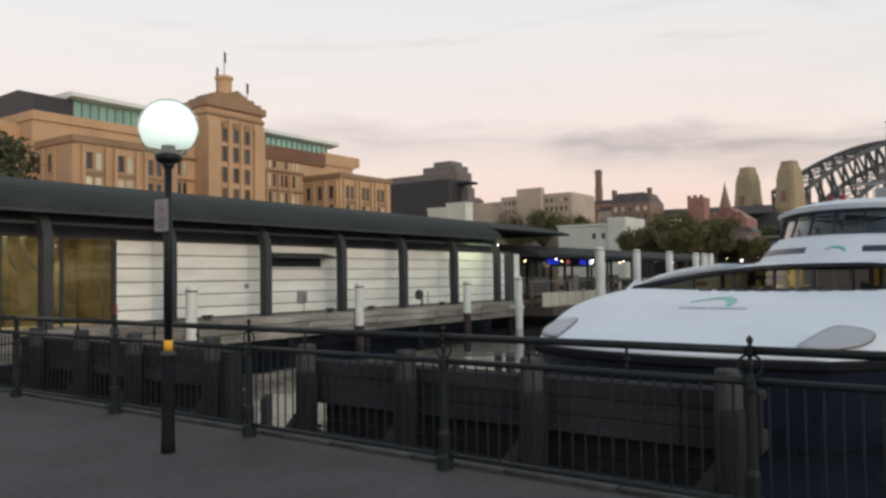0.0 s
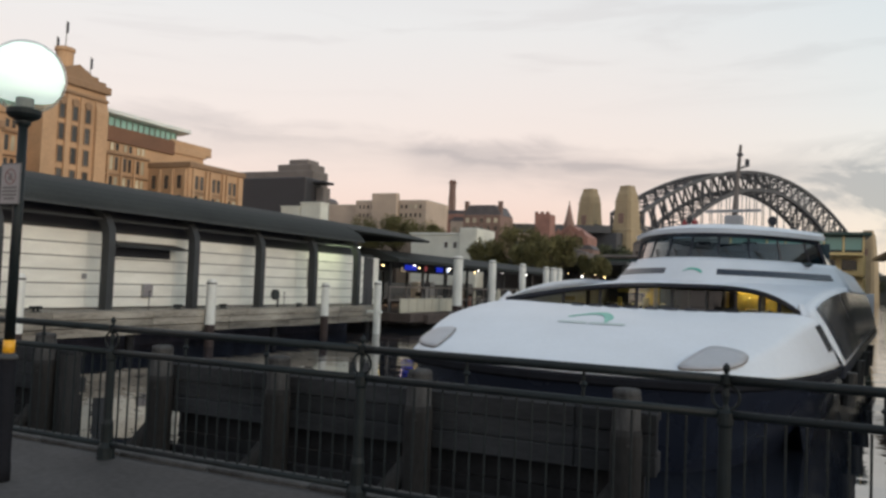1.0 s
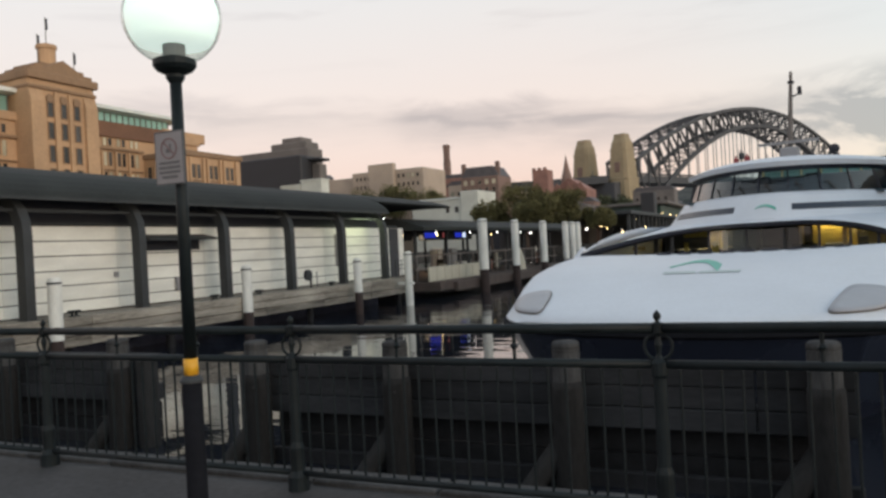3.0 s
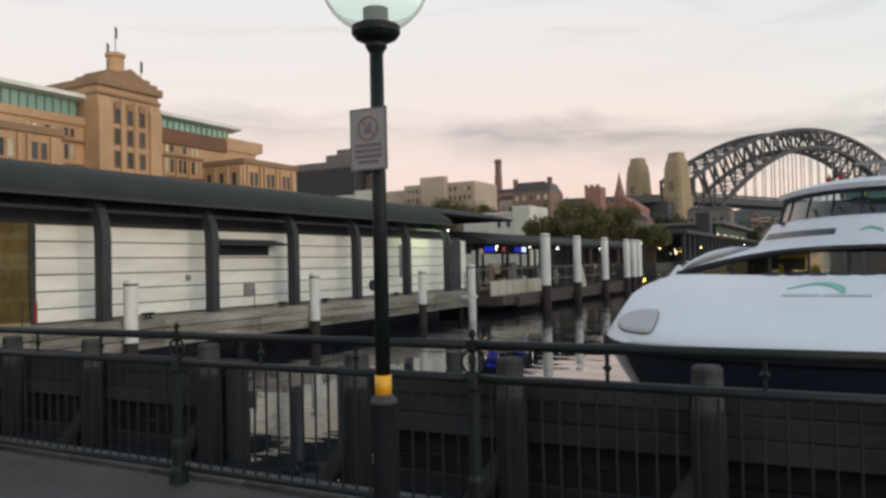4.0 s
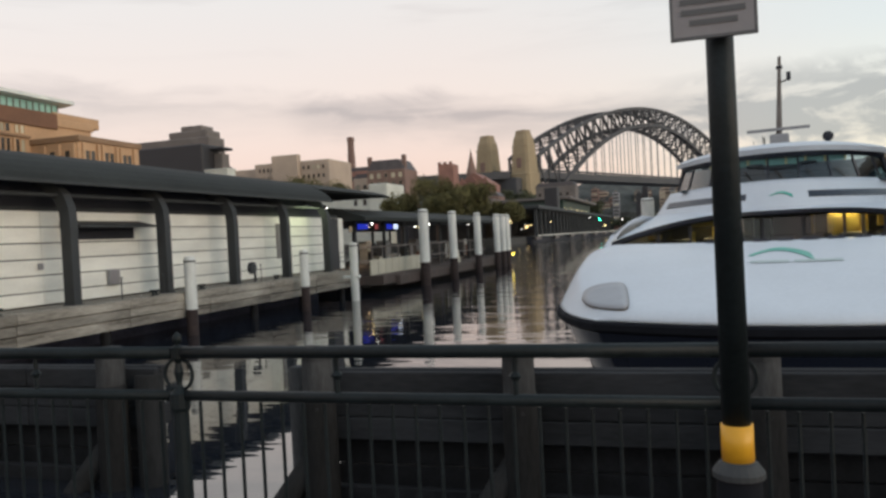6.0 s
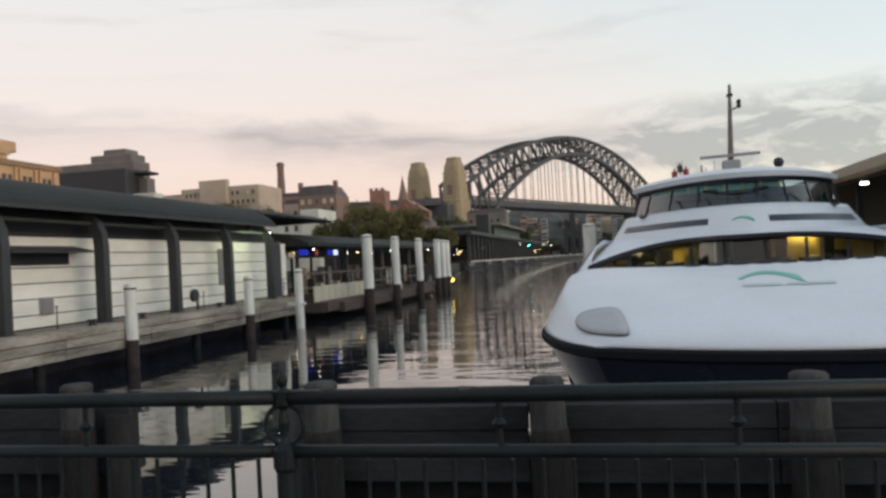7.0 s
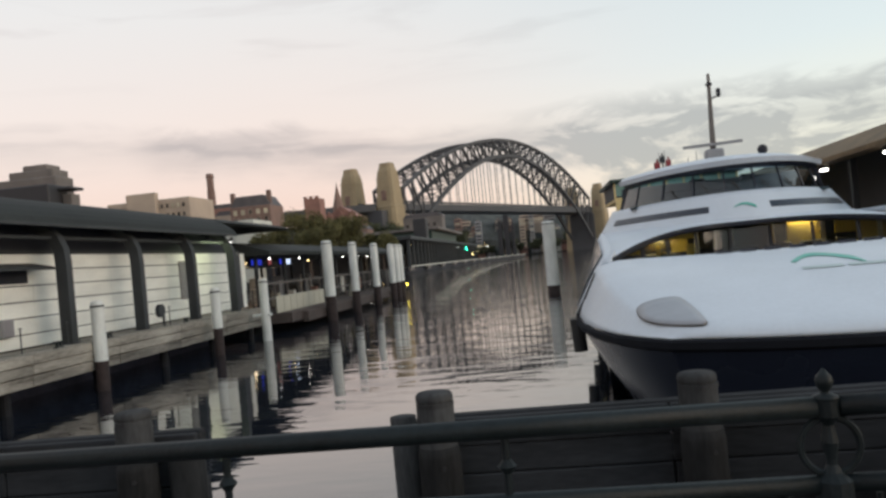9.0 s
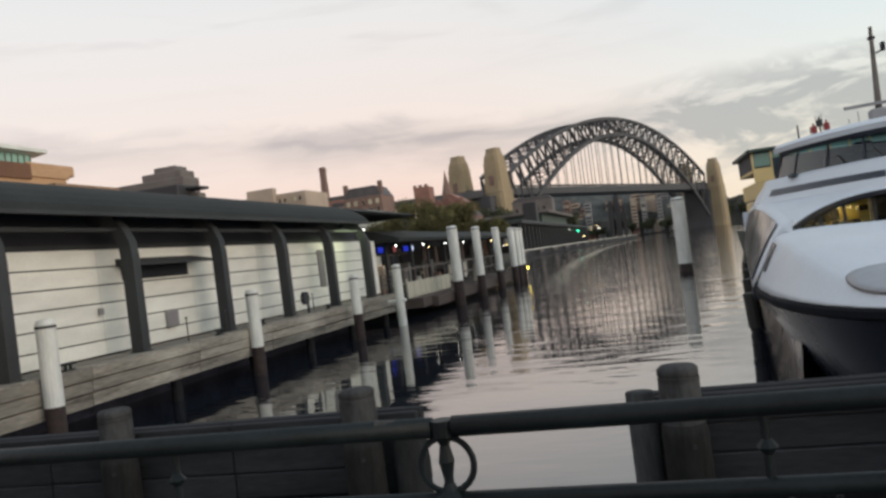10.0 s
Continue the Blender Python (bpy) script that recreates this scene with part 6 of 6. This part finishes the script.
def far_block(x, y, w, h_, m_, storeys, lit):
    fb = thing("far_tower", "hazy distant apartment block on the far shore", "building", "far shore blocks")
    part("wall_block", B((x - w / 2, y, 0), (x + w / 2, y + 16, h_), 0.3), m_, fb)
    part("roof_plant", B((x - w / 5, y + 3, h_), (x + w / 5, y + 9, h_ + 3), 0.2), "grey_conc", fb)
    for r in range(storeys):
        window_on(fb, (x - w / 2 + 1, y, h_ - 5 - 5.2 * r), (1, 0, 0), S_, w - 2, 2.2, "pane_lit" if rng.random() < lit else "pane", "grey_conc", True)


rng = random.Random(11)
for k in range(46):
    far_block(rng.uniform(-330, 150), rng.uniform(1252, 1290), rng.uniform(8, 20), rng.uniform(38, 70), ("grey_conc", "dark_brick", "pale_stone", "dark_brick", "grey_render")[k % 5], 3, 0.35)
# slim pale towers and low waterfront houses seen beneath the deck
for x, w, h_ in ((-22, 9, 58), (-7, 8, 63), (17, 8, 52), (-93, 10, 60)):
    far_block(x, 1236, w, h_, "grey_render" if x % 2 else "pale_stone", 8, 0.3)
for k in range(26):
    far_block(-260 + 17 * k + rng.uniform(-5, 5), 1226, rng.uniform(9, 15), rng.uniform(9, 19), ("pale_stone", "white_render", "red_brick", "grey_render")[k % 4], 1, 0.6)
bldg = thing("dark_tower", "cluster of dark slim towers standing beyond the bridge deck", "building")
for x0, x1, z in ((-60, -53, 52), (-50, -42, 63), (-39, -34, 46)):
    part("shaft", B((x0, 1180, 0), (x1, 1205, z), 0.5), "charcoal", bldg)
    part("crown", B((x0 + 1.5, 1182, z), (x1 - 1.5, 1200, z + 3), 0.5), "charcoal", bldg)


# ---- trees ----
def tree(name, x, y, z0, height, spread, seed, label, leaves=2600, leaf=0.5):
    rg = random.Random(seed)
    t = thing(name, label, "tree", "quay trees", at=(x, y, z0))
    bm = bmesh.new()
    rod(bm, (0, 0, -0.5), (0, 0, height * 0.45), height * 0.03, height * 0.018, seg=8)
    tips = []
    for k in range(9):
        a, r = rg.uniform(0, 6.283), rg.uniform(0.35, 0.8) * spread
        tip = (r * math.cos(a), r * math.sin(a), height * rg.uniform(0.55, 0.88))
        rod(bm, (0, 0, height * rg.uniform(0.25, 0.44)), tip, height * 0.012, height * 0.004, seg=5)
        tips.append(tip)
    part("trunk", bm, "bark", t)
    vs, fs = [], []
    clumps = [(Vector(p), rg.uniform(0.24, 0.42) * spread) for p in tips] + [(Vector((rg.uniform(-0.5, 0.5) * spread, rg.uniform(-0.5, 0.5) * spread, height * rg.uniform(0.5, 0.86))), rg.uniform(0.2, 0.38) * spread) for _ in range(16)]
    for k in range(leaves):
        c, r = clumps[rg.randrange(len(clumps))]
        v = Vector((rg.gauss(0, 1), rg.gauss(0, 1), rg.gauss(0, 0.75))).normalized() * r * rg.uniform(0.55, 1.08)
        p = c + v
        a, b = Vector((rg.gauss(0, 1), rg.gauss(0, 1), rg.gauss(0, 1))).normalized(), Vector((rg.gauss(0, 1), rg.gauss(0, 1), rg.gauss(0, 1))).normalized()
        s = leaf * rg.uniform(0.6, 1.4)
        i = len(vs)
        vs += [p - a * s, p + b * s * 0.6, p + a * s, p - b * s * 0.6]
        fs.append((i, i + 1, i + 2, i + 3))
    me_ = bpy.data.meshes.new("crown")
    me_.from_pydata([tuple(v) for v in vs], [], fs)
    me_.materials.append(M["leaf_dark" if name != "tree" else "leaf"])
    cr = new("crown", me_)
    cr.parent = t
    cr["kind"] = "stuff"
    return t


for k, (x, y, h_, s) in enumerate(((-77, 200, 14.0, 7.0), (-67, 202, 18.0, 9.0), (-57, 205, 15.5, 8), (-62, 196, 14, 7), (-152, 262, 27, 9), (-141, 264, 29, 9), (-130, 266, 26, 8), (-122, 262, 22, 7), (-49, 214, 11, 6), (-112, 268, 22, 7))):
    tree("tree", x, y, 1.0, h_, s, 20 + k, "broad olive quayside tree with a dense crown", 9500, 0.30)
for k, (x, y, h_, s) in enumerate(((-96, 530, 27, 12), (-78, 545, 24, 11), (-60, 552, 22, 10), (-118, 520, 26, 11), (-108, 505, 32, 11), (-93, 500, 29, 10), (-125, 508, 33, 11), (-80, 515, 25, 10), (-137, 512, 30, 10))):
    tree("shore_tree", x, y, 1.0, h_, s, 70 + k, "dark rounded shore tree under the bridge approach", 2600, 0.9)
rg3 = random.Random(8)
for k in range(34):
    tree("shore_tree", -300 + 14.5 * k + rg3.uniform(-6, 6), 1218 + rg3.uniform(-4, 8), -1.0, rg3.uniform(17, 34), rg3.uniform(8, 13), 100 + k, "dark far-shore tree on the water's edge", 700, 1.5)
for k in range(14):
    tree("shore_tree", 88 + 11 * k + rg3.uniform(-3, 3), 1096 + rg3.uniform(0, 10), -1.0, rg3.uniform(22, 40), rg3.uniform(8, 12), 200 + k, "dark headland tree beside the bridge pylon", 800, 1.5)
tree("fig_tree", -99, 37, 1.0, 21, 8.5, 40, "large dark fig tree beside the museum", 4200, 0.5)
for k, (x, y, h_) in enumerate(((-104, 93, 15.4), (-104.5, 101, 14.6))):
    tree("palm_tree", x, y, 1.0, h_, 2.6, 60 + k, "dark tufted palm crown before the museum", 900, 0.5)

# ---- the cream ferry behind, and the wharf on the other side ----
cf = thing("cream_ferry", "cream and green double-ended ferry berthed further out", "ferry", at=(0, 0, 0))
part("hull", prism(bmesh.new(), [(1.6, -1.8), (1.2, 0.6), (7.4, 0.6), (6.9, -1.8)], 47, 75, axis=1), "ferry_green", cf)
part("main_deck_house", B((2.2, 47.5, 0.6), (6.9, 74, 3.0), 0.1), "ferry_cream", cf)
part("upper_deck_house", B((1.6, 46.5, 3.0), (6.8, 70, 4.35), 0.1), "ferry_cream", cf)
part("wing_floor", B((-0.6, 45.3, 4.2), (6.6, 52, 4.36)), "ferry_cream", cf)
part("wing_apron", B((-0.62, 45.2, 3.6), (1.7, 45.3, 4.4), 0.02), "ferry_cream", cf)
part("bridge_house", B((-0.6, 45.3, 4.35), (6.6, 52, 5.35), 0.05), "cabin_dark", cf)
part("bridge_roof", B((-0.9, 44.9, 5.30), (7.0, 52.5, 5.52), 0.05), "ferry_green", cf)
for k in range(8):
    part("bridge_post", B((-0.66 + 1.03 * k, 45.2, 4.35), (-0.56 + 1.03 * k, 45.32, 5.32)), "ferry_cream", cf)
for k in range(7):
    part("bridge_pane", B((-0.54 + 1.03 * k, 45.24, 4.5), (0.35 + 1.03 * k, 45.28, 5.25)), "teal_glass", cf)
for k in range(2, 6):
    part("deck_window", B((-0.2 + 1.15 * k, 46.42, 3.35), (0.6 + 1.15 * k, 46.5, 4.0), 0.02), "pane", cf)
part("funnel", B((4.6, 53, 5.5), (5.4, 54, 6.2), 0.1), "dark_brick", cf)
part("foremast", rod(bmesh.new(), (2.9, 50, 5.5), (2.9, 50, 7.0), 0.05, seg=8), "steel_dark", cf)

ew = thing("east_wharf", "dark roofed ferry wharf on the other side of the berth", "wharf", kind="structure")
part("deck", B((9.4, 2.0, -0.5), (26, 60, 0.05)), "timber", ew)
part("roof", prism(bmesh.new(), [(8.3, 4.55), (8.25, 4.75), (8.9, 5.1), (10.5, 5.9), (16, 6.6), (26, 6.6), (26, 6.2), (16, 5.9), (10.2, 5.0), (9.0, 4.5)], 16, 60, axis=1), "eave_brown", ew)
for y in (17, 22, 27, 32, 37, 42, 47):
    part("roof_post", B((9.7, y - 0.13, 0.05), (10.0, y + 0.13, 5.0), 0.02), "steel_dark", ew)
part("inner_wall", B((12.2, 14, 0.05), (12.5, 58, 5.2)), "cabin_dark", ew)
for y in (24, 31, 38):
    lt = thing("wharf_flood_light", "bright white floodlight under the far eave", "light", "east wharf floodlights", at=(8.9, y, 4.25))
    part("housing", B((-0.18, -0.15, 0.1), (0.18, 0.15, 0.3), 0.02), "steel_dark", lt)
    part("lens", B((-0.16, -0.14, 0.0), (0.16, 0.12, 0.12), 0.02), "bulb", lt)
for y in (9, 18, 28):
    white_pile(8.9, y, 1.5, 0.22, -0.4, "white-topped fender pile of the other wharf", "east wharf piles")
